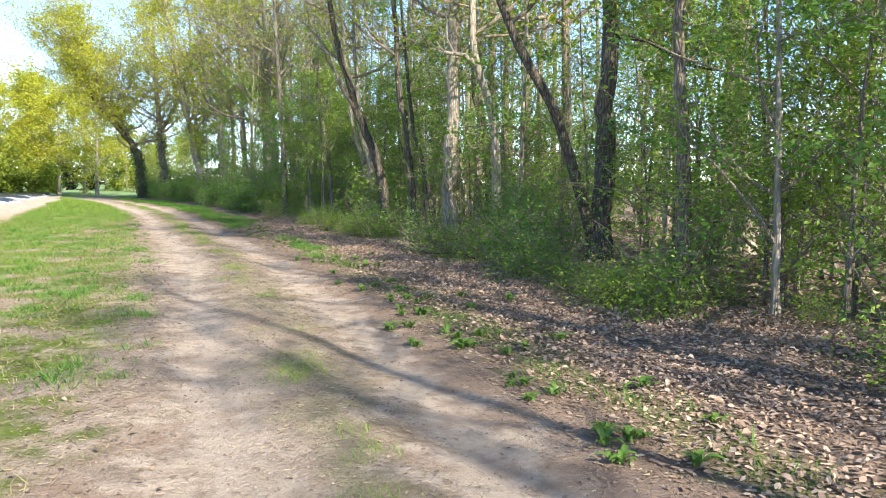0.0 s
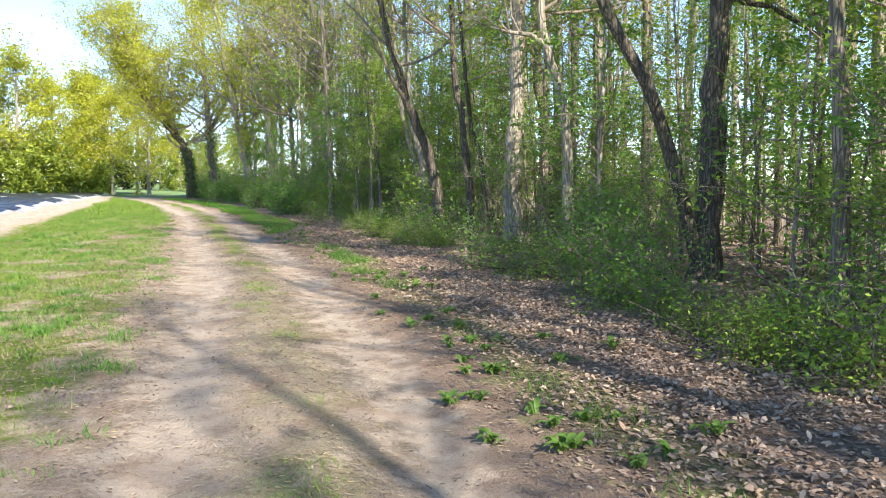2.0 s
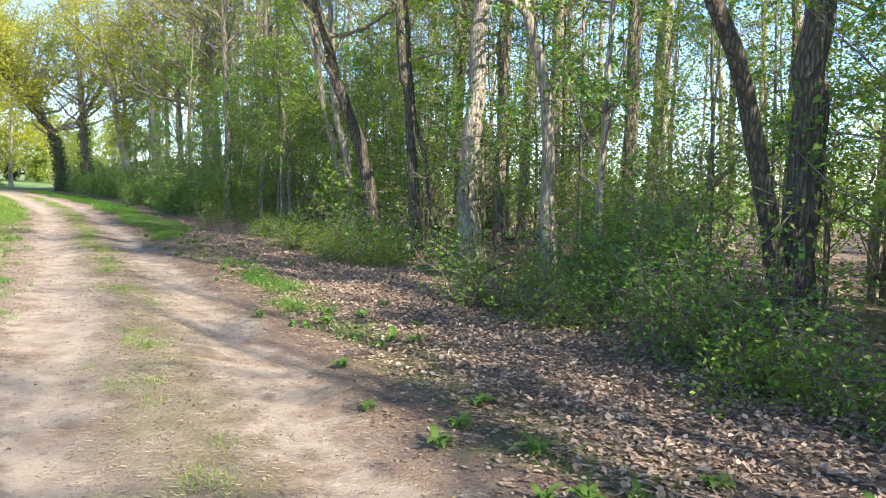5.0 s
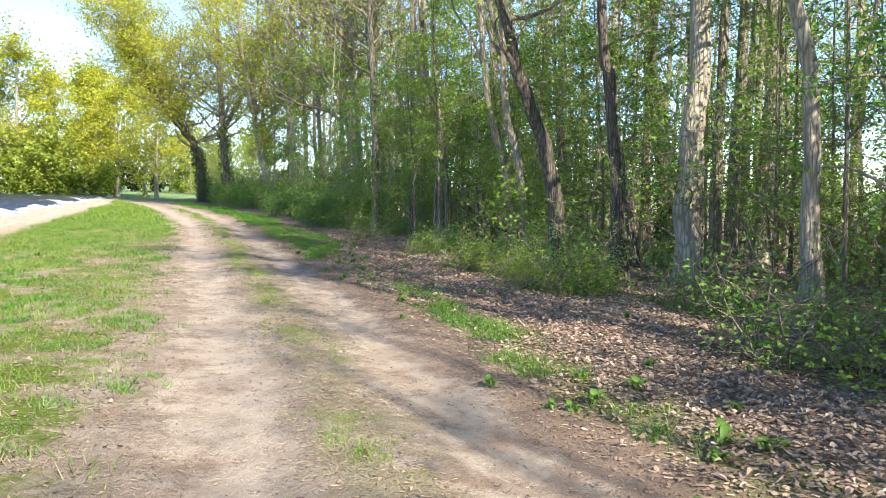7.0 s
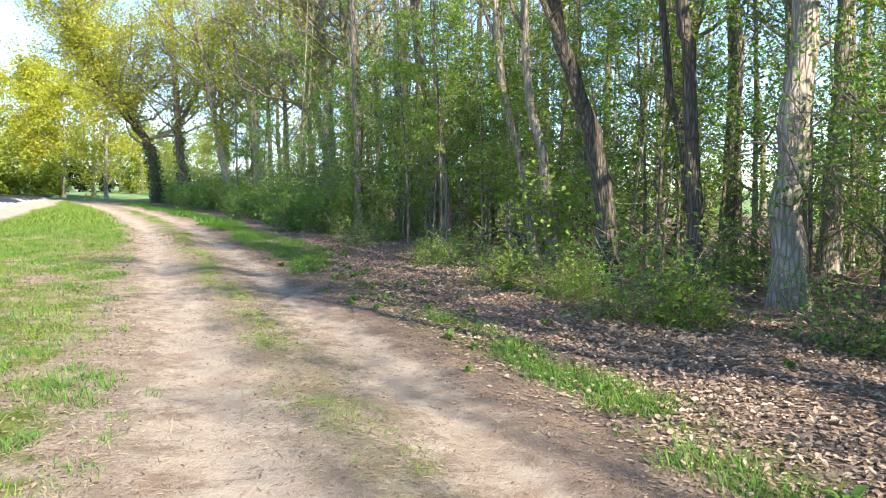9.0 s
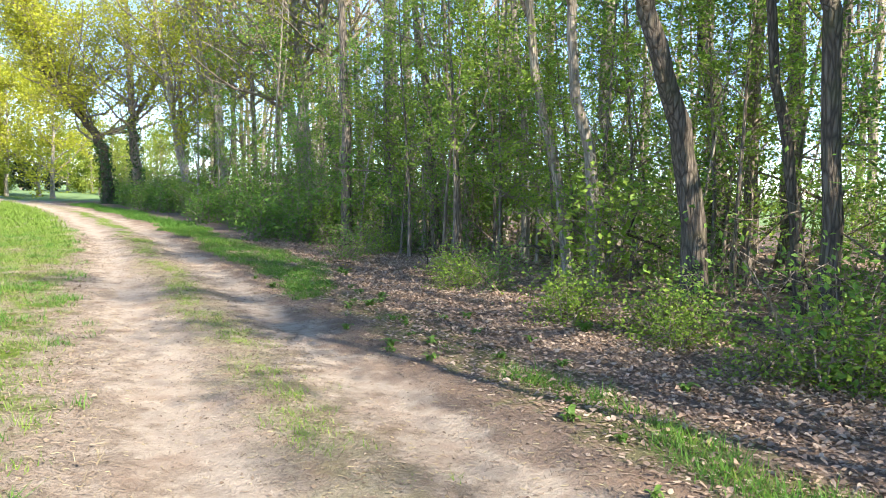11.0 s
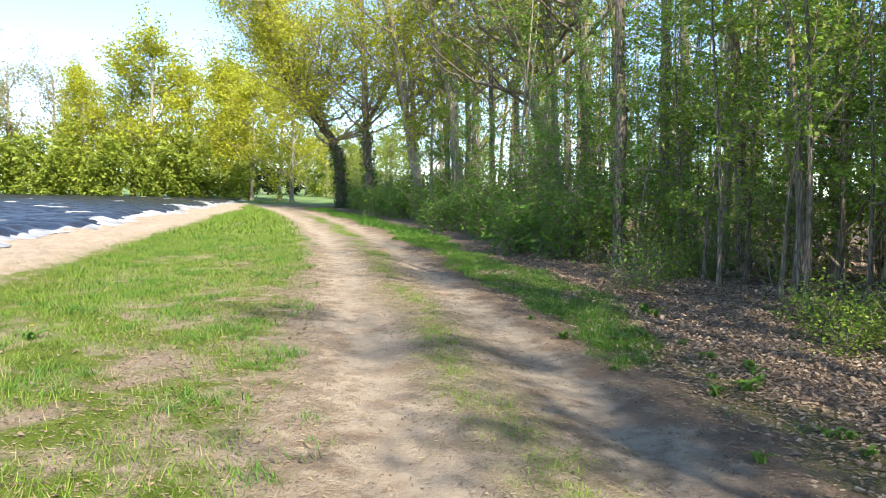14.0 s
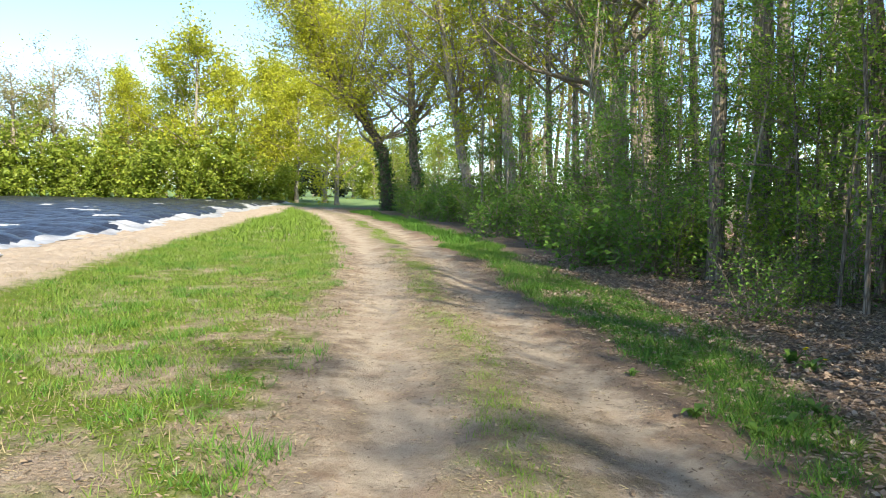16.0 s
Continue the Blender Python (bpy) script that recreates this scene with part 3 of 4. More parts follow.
for k, (px_, py_) in enumerate(spots):
    m = pose(px_, py_, float(ground_z(px_, py_)), 0, 0, rng.uniform(0, 360)) @ Matrix.Scale(rng.uniform(0.85, 1.2), 4)
    if k < len(KINDS):
        KINDS[k].matrix_basis = m
    else:
        # leafier kinds for the added shade trees, to dapple the track
        copy_thing(KINDS[(0, 3, 6)[k % 3] if py_ < 4 and px_ < 12 else k % len(KINDS)], m)

# ---- understorey ----
BUSHES = []
for k in range(9):
    hh = (0.5, 0.9, 1.4, 1.9, 2.5, 3.2, 0.55, 1.6, 2.2)[k]
    BUSHES.append(shrub("shrub", 700 + k, hh, (1.3, 1.3, 1.5, 1.6, 1.8, 2.0, 1.6, 1.7, 1.5)[k], M_SHRUB if k % 3 else M_SHRUB_B, (850, 1000, 1400, 1800, 2100, 2500, 1000, 1500, 1700)[k], (0.052, 0.05, 0.052, 0.056, 0.06, 0.065, 0.055, 0.055, 0.055)[k],
                        ("low green bramble on the wood's edge", "small leafy shrub at the wood's edge", "green understorey shrub with thin stems", "bushy green hawthorn shrub", "tall airy understorey shrub", "tall hazel-like shrub with fresh leaves", "dark green ivy and nettle patch", "light green young shrub", "upright shrub with many thin bare stems")[k], (5, 6, 7, 8, 9, 9, 5, 7, 11)[k], 0.05 if hh < 1.7 else 0.22))
# larger-leaved shrubs of the far stretch
for k in range(4):
    hh = (1.1, 1.8, 2.6, 3.4)[k]
    BUSHES.append(shrub("shrub", 720 + k, hh, (1.5, 1.8, 2.0, 2.2)[k], M_SHRUB_B if k % 2 else M_SHRUB, (650, 850, 1000, 1200)[k], (0.10, 0.11, 0.11, 0.12)[k],
                        ("knee-high leafy bramble under the trees", "rounded fresh green shrub under the trees", "leafy hawthorn at the edge of the trees", "tall loose hazel under the trees")[k], (6, 7, 8, 9)[k], 0.05 if k < 2 else 0.15))
SAPLINGS = []
for k in range(5):
    rng = np.random.default_rng(640 + k)
    h, bx, by = (5.5, 7.0, 8.5, 6.2, 9.5)[k], rng.normal() * 0.5, rng.normal() * 0.5
    SAPLINGS.append(tree("sapling", 650 + k, ((0, 0, -0.05), (bx * 0.2, by * 0.2, h * 0.3), (bx * 0.7, by * 0.7, h * 0.65), (bx, by, h)), (0.035, 0.045, 0.05, 0.04, 0.055)[k], M_BARK if k % 2 else M_BARK_PALE,
                         "young hornbeam sapling with layers of fresh green leaves", "sapling", 0.14, 13, 2.3, M_SHRUB_B if k % 2 else M_SHRUB, 2500, 0.085, 0.26, twigs=1, sides=6, limb_up=0.05, subs=3, twig_r=0.8, flat=0.3))
for k in range(3):
    rng = np.random.default_rng(670 + k)
    h, bx, by = (5.0, 6.5, 8.0)[k], rng.normal() * 0.5, rng.normal() * 0.5
    SAPLINGS.append(tree("sapling", 680 + k, ((0, 0, -0.05), (bx * 0.2, by * 0.2, h * 0.3), (bx * 0.7, by * 0.7, h * 0.65), (bx, by, h)), (0.03, 0.04, 0.05)[k], M_BARK,
                         "dense young tree with many small fresh green leaves", "sapling", 0.12, 16, 2.4, M_SHRUB if k % 2 else M_SHRUB_B, 3000, 0.07, 0.32, twigs=1, sides=6, limb_up=0.05, subs=4, twig_r=0.8, flat=0.35))
rng = np.random.default_rng(11)
placed = set()


def set_out(protos, k, x, y, turn, size):
    m = pose(x, y, float(ground_z(x, y)) - 0.01, 0, 0, turn) @ Matrix.Scale(size, 4)
    ob = protos[k]
    if ob.name in placed:
        copy_thing(ob, m)
    else:
        placed.add(ob.name)
        ob.matrix_basis = m


# stretches of the wood's edge: y from, to, x from, to, how many, which kinds
for y0, y1, x0, x1, count, kinds in (
        (-5, 3, 5.6, 8.0, 8, (0, 1, 6, 2)), (2.5, 9.5, 5.5, 7.4, 17, (0, 6, 0, 6, 1)), (3, 10, 7.6, 11, 5, (1, 8)),
        (9, 15, 5.7, 6.4, 8, (0, 6, 1, 0)), (12.4, 15.3, 6.4, 8.0, 6, (2, 1, 7, 6)), (15.5, 19.2, 6.5, 7.6, 4, (1, 0, 6)), (19, 23, 5.8, 7.4, 5, (0, 1, 6)), (10, 20, 9.4, 13, 8, (2, 4, 8, 3)),
        (19, 34, 5.7, 7.4, 16, (0, 6, 0, 1)), (22, 36, 8.5, 14, 12, (0, 1, 8, 2)),
        (33, 62, 5.4, 6.3, 24, (9, 9, 2, 7)), (33, 66, 6.2, 7.6, 26, (10, 9, 11, 8, 10)), (34, 70, 7.4, 10, 24, (12, 11, 10, 5)), (58, 76, 4.6, 7, 14, (10, 11, 9)), (70, 86, 5.0, 11, 16, (12, 11, 10)), (23, 36, 7.6, 10.5, 12, (2, 7, 10, 1)),
        (-4, 70, 13, 24, 18, (11, 12, 8)), (-2, 70, 22, 33, 40, (12, 5)), (-2, 48, 14, 20, 24, (11, 12))):
    for _ in range(count):
        yy, xx = rng.uniform(y0, y1), rng.uniform(x0, x1)
        xx += float(shift(yy)) * (0.55 if yy > 33 else 0.12)
        if min(math.dist((xx, yy), o) for o in taken) > 0.3:
            set_out(BUSHES, kinds[rng.integers(len(kinds))], xx, yy, rng.uniform(0, 360), rng.uniform(0.75, 1.2))
for y0, y1, x0, x1, count in ((4.3, 8, 6.6, 8.4, 4), (8, 20, 8.2, 12, 9), (17, 34, 8.8, 14, 15), (26, 40, 7.2, 9.5, 9), (2, 40, 11, 18, 14), (40, 66, 6.4, 9.5, 14), (31, 44, 7.6, 13, 26), (29, 38, 7.2, 9.5, 8), (0, 70, 14, 24, 18), (-14, 2, 6.5, 9, 5)):
    for _ in range(count):
        yy, xx = rng.uniform(y0, y1), rng.uniform(x0, x1) + 0.0
        xx += float(shift(yy)) * (0.55 if yy > 33 else 0.0)
        if min(math.dist((xx, yy), o) for o in taken) > 0.4:
            set_out(SAPLINGS, rng.integers(5), xx, yy, rng.uniform(0, 360), rng.uniform(0.8, 1.15))
for y0, y1, x0, x1, count in ((5, 8, 7.0, 8.2, 3), (5, 9.5, 7.5, 9.6, 6), (6, 12, 8.8, 11, 5), (13, 17, 9.8, 12, 3), (18, 30, 8.2, 11.5, 10), (17, 27, 9.4, 14, 10), (9, 15, 9.6, 13, 6), (27, 44, 8.2, 11, 9)):
    for _ in range(count):
        yy, xx = rng.uniform(y0, y1), rng.uniform(x0, x1)
        if min(math.dist((xx, yy), o) for o in taken) > 0.4:
            set_out(SAPLINGS, 5 + rng.integers(3), xx, yy, rng.uniform(0, 360), rng.uniform(0.8, 1.15))

# the kinds that found no spot above stand deep in the wood
for k, ob in enumerate(BUSHES):
    if ob.name not in placed:
        set_out(BUSHES, k, 17.0 + 1.3 * k, 21.0 + 2.1 * k, 40 * k, 1.0)

# ---- trees beyond the field ----
FAR = []
for k, (h, reach, leaf, nleaf, size, cf) in enumerate(((14, 8.0, M_OAK, 9500, 0.31, 0.12), (12, 5.5, M_FAR, 5500, 0.31, 0.05), (12.5, 5.0, M_BUD, 3200, 0.24, 0.12), (14, 7.5, M_OAK, 9500, 0.31, 0.14))):
    FAR.append(tree("tree", 800 + k, ((0, 0, -0.1), (0.1, 0, 3), (0.3, 0.1, h * 0.5), (0.2, 0, h)), 0.28, M_BARK_PALE, ("broad oak with yellow-green spring leaves beyond the field", "green leafy tree beyond the field", "still bare tree with reddish buds", "tall oak with yellow young leaves")[k],
                    limbs=26, reach=reach, leaf=leaf, leaf_n=nleaf, leaf_size=size, limb_up=0.18, spread=0.8, crown_from=cf, twigs=1, subs=4, twig_r=2.6))
FAR.append(shrub("hedge_shrub", 810, 3.8, 4.5, M_FAR, 2800, 0.28, "dense bright green hedge shrub beyond the field", 9, 0.02))
FAR.append(shrub("conifer", 811, 4.5, 5.0, M_DARKGREEN, 2500, 0.5, "dark evergreen hedge at the end of the track", 9, 0.02))
rng = np.random.default_rng(21)
rows = [(0, -14.3, 98, 1.0), (3, -9.0, 108, 0.9), (2, -25, 103, 0.95), (1, -29, 100, 0.8), (2, -33, 104, 0.85), (1, -37, 101, 0.9), (1, -19.5, 101, 0.9), (0, -45, 104, 0.85), (3, -52, 106, 0.85),
        (1, -23, 103, 0.8), (2, -40, 108, 0.95), (3, -9.5, 112, 0.9), (0, -5.5, 98, 0.75), (3, -11.5, 101, 0.9), (0, -8.0, 104, 0.9), (3, -17.5, 104, 0.95), (0, -3.0, 101, 0.8), (3, -21, 99, 0.75), (1, -11, 118, 0.9), (2, -19, 110, 1.05), (3, -1.5, 92, 0.85), (2, -60, 104, 1.0), (1, -66, 108, 1.0), (3, -24, 110, 0.95),
        (2, -4.0, 158, 0.9), (2, -8, 160, 0.9), (2, -1, 162, 0.8), (0, 1.2, 150, 0.55), (1, 8, 150, 0.8), (1, 14, 140, 0.9), (2, 4, 170, 0.9), (1, 2, 127, 0.9), (1, 6, 122, 0.9), (1, -1, 137, 0.9), (1, 10, 130, 0.9), (1, 4, 112, 0.7), (2, -31, 98, 0.95), (1, -34, 99, 0.95), (2, -27, 98, 1.0), (4, 1, 130, 1.2), (4, 4, 128, 1.2), (4, 7, 126, 1.2), (1, 9, 110, 0.8), (2, 14, 112, 0.9), (1, 19, 108, 0.8), (1, 26, 112, 0.9), (2, 33, 108, 0.9), (1, 40, 112, 0.9), (5, -6.5, 148, 1.0), (5, -3.2, 150, 1.0), (5, -9.5, 146, 1.0)]
rows += [(4, xx + rng.uniform(-1, 1), 95.5 + rng.uniform(-1, 2), rng.uniform(0.8, 1.4)) for xx in np.arange(-66, -7.5, 2.0)]
rows += [(1, xx + rng.uniform(-1, 1), 112 + rng.uniform(-2, 3), rng.uniform(0.6, 0.85)) for xx in np.arange(-70, -14, 5.5)]
rows += [(4, -7.5, 99, 0.5), (4, -6.2, 104, 0.6)]
for k, px_, py_, sc in rows:
    set_out(FAR, k, px_, py_, rng.uniform(0, 360), sc)

# ---- plastic film on the field ----
fx = -np.concatenate([np.arange(0, 8, 0.16), np.arange(8, 30, 0.6), np.arange(30, 75, 3)])
fy = np.arange(24, 93.6, 0.22)
FX, FY = np.meshgrid(fx, fy)
edge = -6.15 + 0.3 * np.sin(FY * 0.55) + 0.22 * wave(FY, FY * 0.3, 0.8, 2.0) + 0.012 * (FY - 45)
ridge = 0.5 + 0.5 * np.cos(2 * np.pi * (FY + 0.25 * np.sin(FX * 0.5)) / 1.6)
FZ = 0.06 + 0.20 * ridge ** 0.7 + 0.05 * wave(FX, FY, 0.45, 5.0) + 0.02 * wave(FX, FY, 1.6, 6.0)
FZ = FZ * np.clip(-FX / 0.9, 0, 1) + 0.05
FV = np.stack([FX + edge, FY, FZ], -1).reshape(-1, 3)
w = len(fx)
i = (np.arange(len(fy) - 1)[:, None] * w + np.arange(w - 1)[None])
rim_and_glare = (np.abs(FX[:-1, :-1]) < 0.35 + 1.5 * np.maximum(0, wave(FX * 0.6, FY, 1.9, 8.0))[:-1, :-1])
# white streaks out on the sheet: sky glare painted as pale film
rim_and_glare |= (wave(FX * 0.12, FY, 0.5, 4.0)[:-1, :-1] > 0.74) & (FX[:-1, :-1] > -14)
film = tagged(new("field_film"), "black plastic film with white edges and painted glare streaks over ridged beds", "plastic film")
for nm, sel, mt in (("black_sheet", ~rim_and_glare, M_FILM), ("white_edge_and_glare", rim_and_glare, M_FILM_W)):
    j = i[sel]
    part(nm, mesh_from(nm, FV, [np.stack([j, j + w, j + 1 + w, j + 1], -1)], mt), film)

# ---- fallen leaves, grass and herbs ----
rng = np.random.default_rng(33)


def scatter_leaves(name, label, n, xs, ys, size, mat, keep=None, lift=0.012, flat=1.6):
    x, y = rng.uniform(*xs, n), rng.uniform(*ys, n)
    x = x + shift(y) * np.where(y > 33, 0.9, 0.6)
    if keep is not None:
        ok = rng.uniform(size=n) < keep(x - shift(y), x, y)
        x, y = x[ok], y[ok]
    c = np.stack([x, y, ground_z(x, y) + lift * rng.uniform(0.3, 2.2, len(x))], -1)
    d = rng.uniform(0, 2 * np.pi, len(x))
    ln = size * rng.uniform(0.5, 1.25, len(x))[:, None]
    f = np.stack([np.cos(d), np.sin(d), rng.normal(size=len(x)) * 0.28], -1)
    sd = np.stack([-np.sin(d), np.cos(d), rng.normal(size=len(x)) * 0.35], -1)
    cup = np.array([0, 0, 1.0]) * ln * rng.uniform(-0.05, 0.28, (len(x), 1))
    w = ln * rng.uniform(0.22, 0.36, (len(x), 1))
    v = np.stack([c - f * ln * 0.5, c - f * ln * 0.1 + sd * w + cup, c + f * ln * 0.28 + sd * w * 0.8 + cup, c + f * ln * 0.5, c + f * ln * 0.28 - sd * w * 0.8 + cup, c - f * ln * 0.1 - sd * w + cup], 1).reshape(-1, 3)
    v[:, 2] = np.maximum(v[:, 2], ground_z(v[:, 0], v[:, 1]) + 0.002)
    b = np.arange(len(x))[:, None] * 6
    ob = new(name, mesh_from(name, v, [np.concatenate([b + np.array([[0, 1, 2, 3]]), b + np.array([[0, 3, 4, 5]])])], mat, False))
    return tagged(ob, label, "leaf litter", kind="stuff")


def lit(s_, x, y):
    return np.clip((s_ - 3.55) / 1.1, 0.0, 1) * (0.45 + 0.55 * (wave(x, y, 1.1, 9.0) > -0.35))


scatter_leaves("leaf_litter", "dry brown and grey oak leaves covering the wood's edge", 112000, (3.4, 7.6), (-2, 40), 0.048, M_LITTER, lit, 0.02)
scatter_leaves("forest_litter", "dry fallen leaves on the forest floor", 24000, (7.4, 18), (0, 55), 0.12, M_LITTER)
scatter_leaves("track_scraps", "scattered dry leaf scraps on the track", 48000, (-0.8, 4.0), (0, 40), 0.026, M_SCRAP, lambda s_, x, y: 0.18 + 0.75 * np.exp(-((s_ - 2.1) / 0.35) ** 2) + 0.8 * (s_ > 3.15) + 0.5 * (s_ < 0.8), 0.004)
scatter_leaves("verge_litter", "dry leaves strewn in the meadow grass", 5000, (-3.5, 0.9), (2, 36), 0.04, M_SCRAP)


def grass(name, label, n, xs, ys, height, width, keep, mat, per=9, loose=0.06):
    """Tufts of single blades."""
    x, y = rng.uniform(*xs, n), rng.uniform(*ys, n)
    x = x + shift(y)
    ok = rng.uniform(size=n) < keep(x - shift(y), x, y)
    x, y = x[ok], y[ok]
    tall = height * rng.uniform(0.4, 1.3, len(x))
    x, y, tall = np.repeat(x, per), np.repeat(y, per), np.repeat(tall, per)
    k = len(x)
    x, y, tall = x + rng.normal(size=k) * loose, y + rng.normal(size=k) * loose, tall * rng.uniform(0.5, 1.15, k)
    a = rng.uniform(0, 2 * np.pi, k)
    lean = rng.uniform(0.4, 1.8, k) * tall
    base = np.stack([x, y, ground_z(x, y) - 0.004], -1)
    sd = np.stack([-np.sin(a), np.cos(a), 0 * a], -1) * (width * rng.uniform(0.6, 1.3, k))[:, None] * 0.5
    fw = np.stack([np.cos(a) * lean, np.sin(a) * lean, tall], -1)
    v = np.stack([base - sd, base + sd, base + fw], 1).reshape(-1, 3)
    b = np.arange(k)[:, None] * 3
    ob = new(name, mesh_from(name, v, [b + np.array([[0, 1, 2]])], mat, False))
    return tagged(ob, label, "grass", kind="stuff")


def meadow(s_, x, y):
    bare = (wave(x, y, 0.9, 12.0) + 0.5 * wave(x, y, 0.4, 13.0)) > np.where(y < 31, 0.08, 0.3)
    edge = np.clip((0.75 - s_) / 0.5, 0, 1) * np.clip((x - sand_edge(y)) / 0.4, 0, 1)
    worn = np.clip((s_ + 1.9) / 1.2, 0, 1) * np.clip((36 - y) / 8, 0, 1)
    return edge * np.where(bare & (y < 40), 0.10, 1.0) * (1 - 0.6 * worn) * np.clip((y - 6) / 14, 0.25, 1)


def clumps(s_, x, y):
    """Lusher tufts that stand in groups in the meadow and along its edge."""
    here = (wave(x, y, 0.55, 21.0) + 0.6 * wave(x, y, 0.23, 22.0)) > 0.42
    return here * np.clip((0.95 - s_) / 0.35, 0, 1) * np.clip((x - sand_edge(y)) / 0.6, 0, 1)


def verge(s_, x, y):
    far = y > 25.8
    lo = np.where(far, 3.5, 3.8) + 0.18 * np.sin(y * 0.7) + 0.1 * np.sin(y * 2.3)
    hi = np.where(far, np.clip(4.0 + 0.27 * (y - 25.8), 4.0, 4.85), 4.3) + 0.2 * np.sin(y * 0.45) + 0.12 * np.sin(y * 1.9 + 1)
    inside = np.clip((s_ - lo) / 0.25, 0, 1) * np.clip((hi - s_) / 0.25, 0, 1)
    patchy = wave(x, y, 0.6, 14.0) > np.where(far, -0.3, -0.05)
    return inside * np.clip((y - 6) / 12, 0.15, 1) * np.where(patchy, 1.0, 0.1) * np.where((y > 22.4) & (y < 25.8), 0.05, 1.0)


def crown_strip(s_, x, y):
    return np.exp(-((s_ - 2.1 - 0.12 * np.sin(y * 0.9)) / 0.2) ** 2) * (wave(x, y, 0.7, 15.0) > 0.25 - np.clip((y - 14) / 16, 0, 0.45))


grass("meadow_grass", "fresh green grass of the meadow strip", 26000, (-5.0, 0.9), (6, 44), 0.075, 0.008, meadow, M_GRASS, 13, 0.085)
grass("meadow_tuft", "lush dark green tufts standing in the meadow grass", 24000, (-5.0, 1.0), (6, 44), 0.095, 0.009, clumps, M_LUSH, 13, 0.05)
grass("meadow_grass", "fresh green grass farther along the meadow strip", 7500, (-6.0, 0.9), (44, 92), 0.16, 0.025, meadow, M_GRASS, 7, 0.12)
grass("dry_grass", "straw-coloured dry stalks in the meadow", 5500, (-4.5, 0.9), (4, 44), 0.08, 0.006, lambda s_, x, y: np.clip((0.9 - s_), 0, 1) * 0.8, M_STRAW, 6, 0.08)
grass("verge_grass", "lush green grass between track and leaf litter", 20000, (3.2, 5.4), (1, 44), 0.10, 0.008, verge, M_LUSH, 13, 0.06)
grass("verge_grass", "paler green grass among the lush verge", 7000, (3.2, 5.4), (1, 44), 0.10, 0.009, verge, M_GRASS, 10, 0.07)
grass("verge_grass", "green grass along the far verge", 4500, (3.2, 5.4), (44, 74), 0.16, 0.022, verge, M_LUSH, 7, 0.1)
grass("track_grass", "thin grass on the crown of the track", 13000, (1.5, 2.7), (1, 60), 0.045, 0.006, crown_strip, M_GRASS, 12, 0.055)
grass("track_straw", "flattened straw on the track", 5000, (0.2, 4.0), (1, 40), 0.02, 0.004, lambda s_, x, y: 0.25 + 0.75 * np.exp(-((s_ - 2.1) / 0.4) ** 2), M_STRAW, 4, 0.1)


def sticks(name, label, n, xs, ys, length, width, mat, keep):
    """Thin flat scraps of stalk and twig lying on the ground."""
    x, y = rng.uniform(*xs, n), rng.uniform(*ys, n)
    x = x + shift(y)
    ok = rng.uniform(size=n) < keep(x - shift(y), x, y)
    x, y = x[ok], y[ok]
    k = len(x)
    a, ln, w_ = rng.uniform(0, 2 * np.pi, k), length * rng.uniform(0.3, 1.4, k), width * rng.uniform(0.5, 1.5, k)
    f = np.stack([np.cos(a) * ln, np.sin(a) * ln], -1) * 0.5
    sd = np.stack([-np.sin(a) * w_, np.cos(a) * w_], -1) * 0.5
    c = np.stack([x, y], -1)
    q2 = np.stack([c - f - sd, c + f - sd, c + f + sd, c - f + sd], 1).reshape(-1, 2)
    z = ground_z(q2[:, 0], q2[:, 1]) + 0.004 + np.repeat(rng.uniform(0, 0.006, k), 4) + np.tile([0.003, 0.0, 0.003, 0.006], k)
    return tagged(new(name, mesh_from(name, np.concatenate([q2, z[:, None]], 1), [np.arange(k * 4).reshape(-1, 4)], mat, False)), label, "plant debris", kind="stuff")


def debris(s_, x, y):
    worn_ = np.exp(-((s_ - RUTS[0]) / 0.3) ** 2) + np.exp(-((s_ - RUTS[1]) / 0.28) ** 2)
    return np.clip(1.0 - 0.75 * worn_, 0.1, 1) * np.where(wave(x, y, 0.8, 17.0) > -0.2, 1.0, 0.4)


sticks("twig_debris", "dark bits of twig and stalk strewn on the track", 60000, (-1.2, 4.2), (1, 40), 0.04, 0.0045, M_SCRAP, debris)
sticks("straw_debris", "pale bits of straw strewn on the track", 34000, (-1.2, 4.4), (1, 40), 0.03, 0.003, M_STRAW, debris)
sticks("leaf_fragment", "crumbled brown leaf fragments under the litter", 45000, (3.3, 7.2), (0, 38), 0.045, 0.02, M_LITTER, lambda s_, x, y: np.clip((s_ - 3.3) / 0.8, 0, 1))

# ---- herbs, flowers, dead wood, post ----
WEEDS = ((2.8, 4.9), (2.73, 3.74), (2.5, 3.25), (3.56, 4.47), (2.56, 6.6), (3.04, 6.7), (2.97, 6.3), (3.45, 9.3), (2.6, 7.45), (3.2, 8.1), (4.17, 9.2), (4.26, 13.04), (4.6, 13.8), (4.33, 14.6),
         (5.67, 22.2), (4.87, 23.5), (4.6, 21.0), (4.06, 23.4), (5.8, 17.2), (3.8, 11.0), (3.05, 11.2), (3.43, 10.6), (5.1, 10.1), (4.2, 25.0))
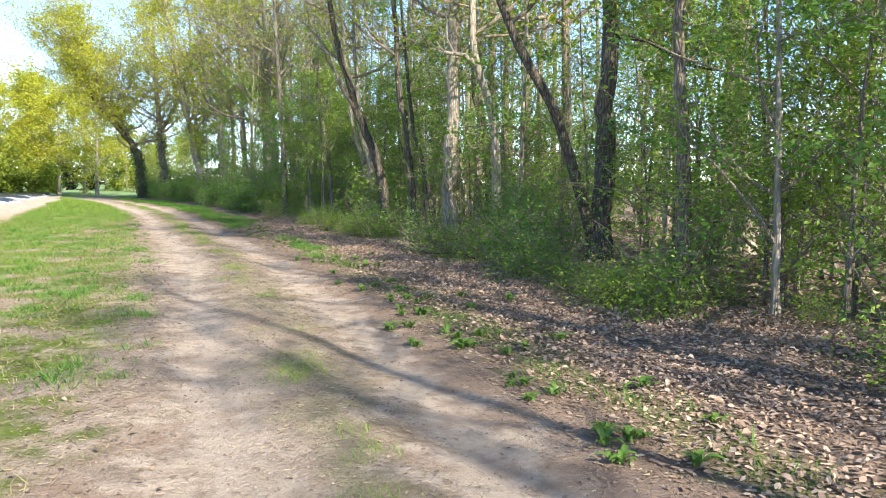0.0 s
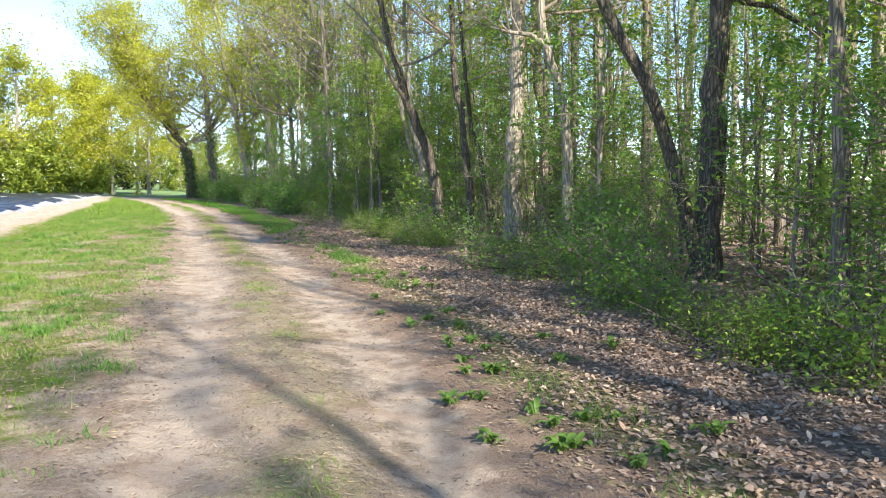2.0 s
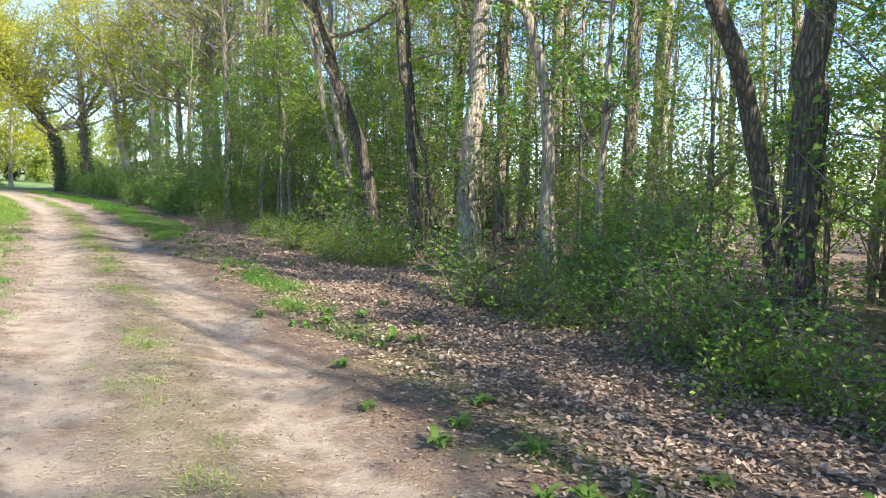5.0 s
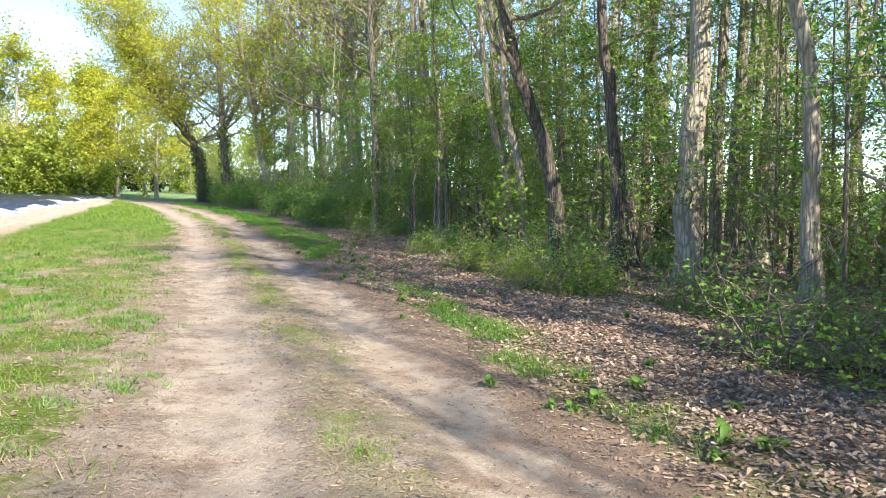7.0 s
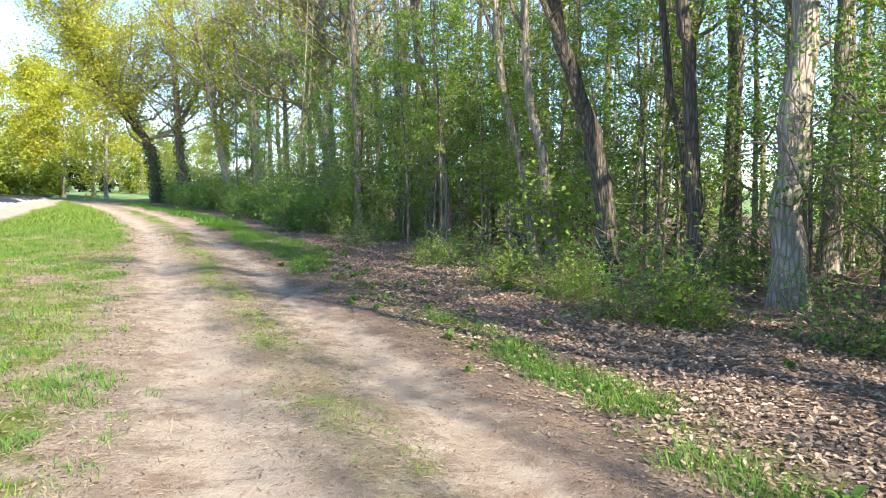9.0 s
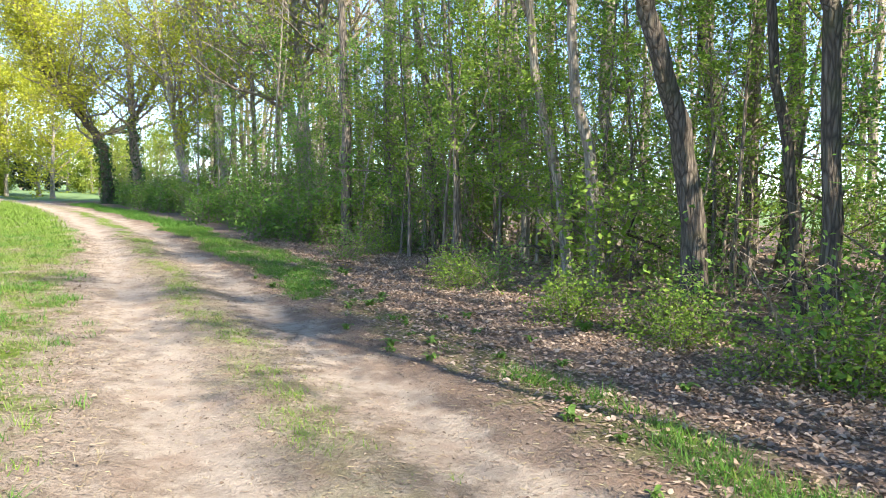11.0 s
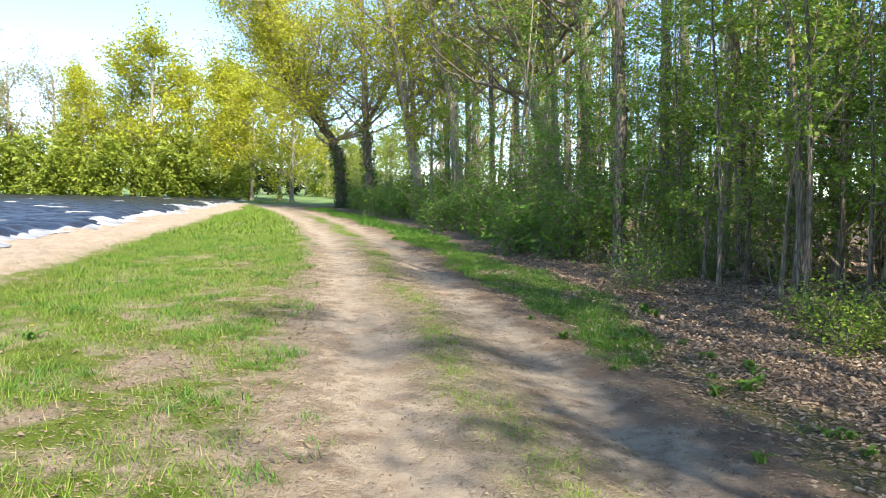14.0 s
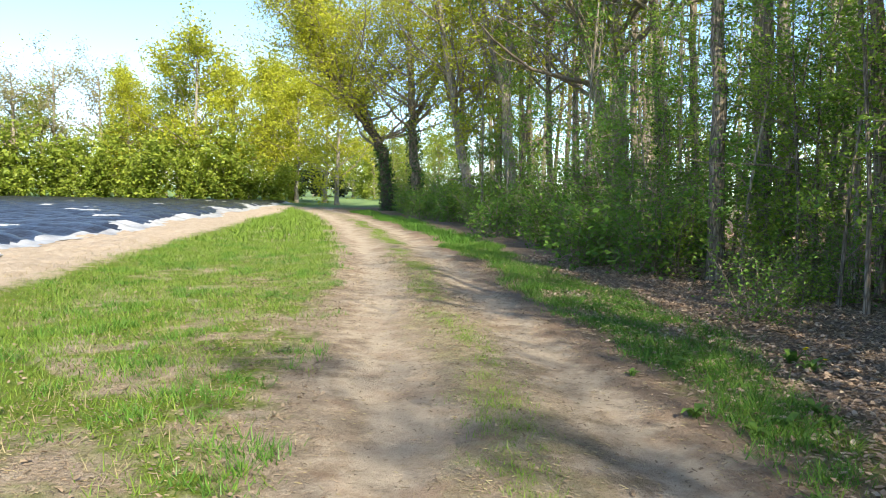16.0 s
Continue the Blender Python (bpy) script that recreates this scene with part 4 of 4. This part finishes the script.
# foot, turn, length, thickness, rise
DEAD = ((7.6, 17.6, 40, 2.2, 0.03, 0.45), (7.9, 18.0, 100, 1.8, 0.02, 0.15), (8.2, 18.3, 160, 2.0, 0.025, 0.1), (7.4, 17.9, 10, 1.6, 0.018, 0.2), (8.6, 18.0, 200, 1.5, 0.02, 0.3), (7.2, 17.4, 330, 1.4, 0.015, 0.05),
        (7.0, 8.6, 250, 1.5, 0.02, 0.1), (9.3, 27.5, 120, 2.5, 0.04, 0.05), (10.5, 24.0, 20, 3.0, 0.05, 0.02), (11.5, 26.0, 175, 3.5, 0.06, 0.02), (7.8, 29.5, 60, 1.3, 0.02, 0.2))
def blade_leaf(name, length, width, arch, mat):
    """An arching pointed leaf with a folded midrib."""
    k = np.linspace(0, 1, 6)
    w_ = width * np.sin(np.pi * np.clip(k * 0.92 + 0.06, 0, 1)) ** 0.8 * 0.5
    mid_ = np.stack([k * length, 0 * k, length * arch * np.sin(k * 2.6) * 0.6], -1)
    l_ = mid_ + np.stack([0 * k, w_, w_ * 0.35], -1)
    r_ = mid_ + np.stack([0 * k, -w_, w_ * 0.35], -1)
    a = np.arange(5)[:, None]
    return mesh_from(name, np.concatenate([l_, mid_, r_]), [np.concatenate([a + np.array([[0, 6, 7, 1]]), a + np.array([[6, 12, 13, 7]])])], mat)


HERB_LEAVES = [blade_leaf("leaf", a, b, c, M_HERB) for a, b, c in ((0.16, 0.06, 0.7), (0.11, 0.06, 0.9), (0.20, 0.065, 0.6))]


def herb(x, y, size, count, label, category="weed", flowers=0):
    root = tagged(new("dandelion" if flowers else "weed"), label, category, "herbs along the verge")
    for k in range(count):
        ob = part("leaf", HERB_LEAVES[rng.integers(3)], root)
        ob.matrix_basis = pose(rng.normal() * 0.02, rng.normal() * 0.02, 0.005, 0, -rng.uniform(0, 28), k * 360 / count + rng.uniform(-18, 18)) @ Matrix.Scale(size * rng.uniform(0.7, 1.2), 4)
    for k in range(flowers):
        fx_, fy_, fz_ = rng.uniform(-0.1, 0.1), rng.uniform(-0.1, 0.1), rng.uniform(0.12, 0.18)
        v, q = [], []
        tube(spline(((0, 0, 0), (fx_ * 0.6, fy_ * 0.6, fz_ * 0.6), (fx_, fy_, fz_)), 0.03), np.full(len(spline(((0, 0, 0), (fx_ * 0.6, fy_ * 0.6, fz_ * 0.6), (fx_, fy_, fz_)), 0.03)), 0.003), 5, v, q)
        stalk = part("stalk", mesh_from("stalk", np.concatenate(v), q, M_HERB), root)
        a = np.linspace(0, 2 * np.pi, 60, endpoint=False)
        r_ = np.tile([0.026, 0.02, 0.012], 20)
        c = np.stack([np.cos(a) * 0.004, np.sin(a) * 0.004, 0 * a], -1)
        tip = np.stack([np.cos(a) * r_, np.sin(a) * r_, 0.016 - r_ * 0.4], -1)
        sd = np.stack([-np.sin(a), np.cos(a), 0 * a], -1) * 0.004
        pv = np.stack([c, (c + tip) / 2 + sd, tip, (c + tip) / 2 - sd], 1).reshape(-1, 3) + np.array([fx_, fy_, fz_])
        part("flower_head", mesh_from("flower_head", pv, [np.arange(240).reshape(-1, 4)], M_YELLOW, False), root, "yellow flower head")
    root.location = (x, y, float(ground_z(x, y)))
    return root


for x, y in WEEDS:
    herb(x, y, rng.uniform(0.45, 0.75), int(rng.integers(12, 18)), "leafy green weed growing in the litter beside the track")
for _ in range(80):
    y = rng.uniform(3, 34)
    herb(3.3 + float(shift(y)) * 0.9 + abs(rng.normal()) * 0.9, y, rng.uniform(0.4, 0.8), int(rng.integers(8, 14)), "small green weed among dry leaves on the verge")
for x, y, k in ((4.95, 28.5, 2), (5.0, 28.9, 1), (-1.9, 27.4, 1)):
    herb(x, y, 0.9, 10, "dandelion with yellow flowers in the verge", "dandelion", k)


def dead_branch(x, y, turn, length, r, lift, label="dead fallen branch lying in the leaf litter"):
    root = tagged(new("fallen_branch"), label, "dead branch", "dead wood at the wood's edge")
    v, q = [], []
    b = grow(rng, (0, 0, r), (1, 0, lift), length, 0.35, 0.0, 7)
    b[:, 2] = np.maximum(b[:, 2], r * 0.6)
    tube(b, r * np.linspace(1, 0.35, 8), 6, v, q, 0.1, rng)
    part("branch_stem", mesh_from("branch_stem", np.concatenate(v), q, M_BARK_DARK), root)
    for k in (2, 4, 5):
        v, q = [], []
        d = b[k] - b[k - 1] + rng.normal(size=3) * length * 0.12
        c = grow(rng, b[k], d / np.linalg.norm(d), length * 0.35, 0.5, 0.1, 4)
        c[:, 2] = np.maximum(c[:, 2], 0.01)
        tube(c, r * 0.4 * np.linspace(1, 0.3, 5), 4, v, q)
        part("side_twig", mesh_from("side_twig", np.concatenate(v), q, M_BARK_DARK), root)
    root.matrix_basis = pose(x, y, float(ground_z(x, y)) + 0.01, 0, 0, turn)


for x, y, turn, length, r, lift in DEAD:
    dead_branch(x, y, turn, length, r, lift)
for _ in range(26):
    y = rng.uniform(3, 36)
    dead_branch(rng.uniform(5.2, 8.5), y, rng.uniform(0, 360), rng.uniform(0.5, 1.6), rng.uniform(0.006, 0.016), rng.uniform(0, 0.3), "thin dry twig fallen on the forest floor")
post = tagged(new("post"), "short weathered wooden post at the end of the track", "post")
bm = bmesh.new()
bmesh.ops.create_cone(bm, cap_ends=True, segments=10, radius1=0.11, radius2=0.10, depth=1.0, matrix=Matrix.Translation((0, 0, 0.48)))
bmesh.ops.bevel(bm, geom=[e for e in bm.edges if e.calc_face_angle(0) > 1], offset=0.015, segments=2, affect="EDGES")
me = bpy.data.meshes.new("shaft")
bm.to_mesh(me)
me.materials.append(M_BARK_DARK)
part("shaft", me, post)
post.location = (2.6, 112, 0)
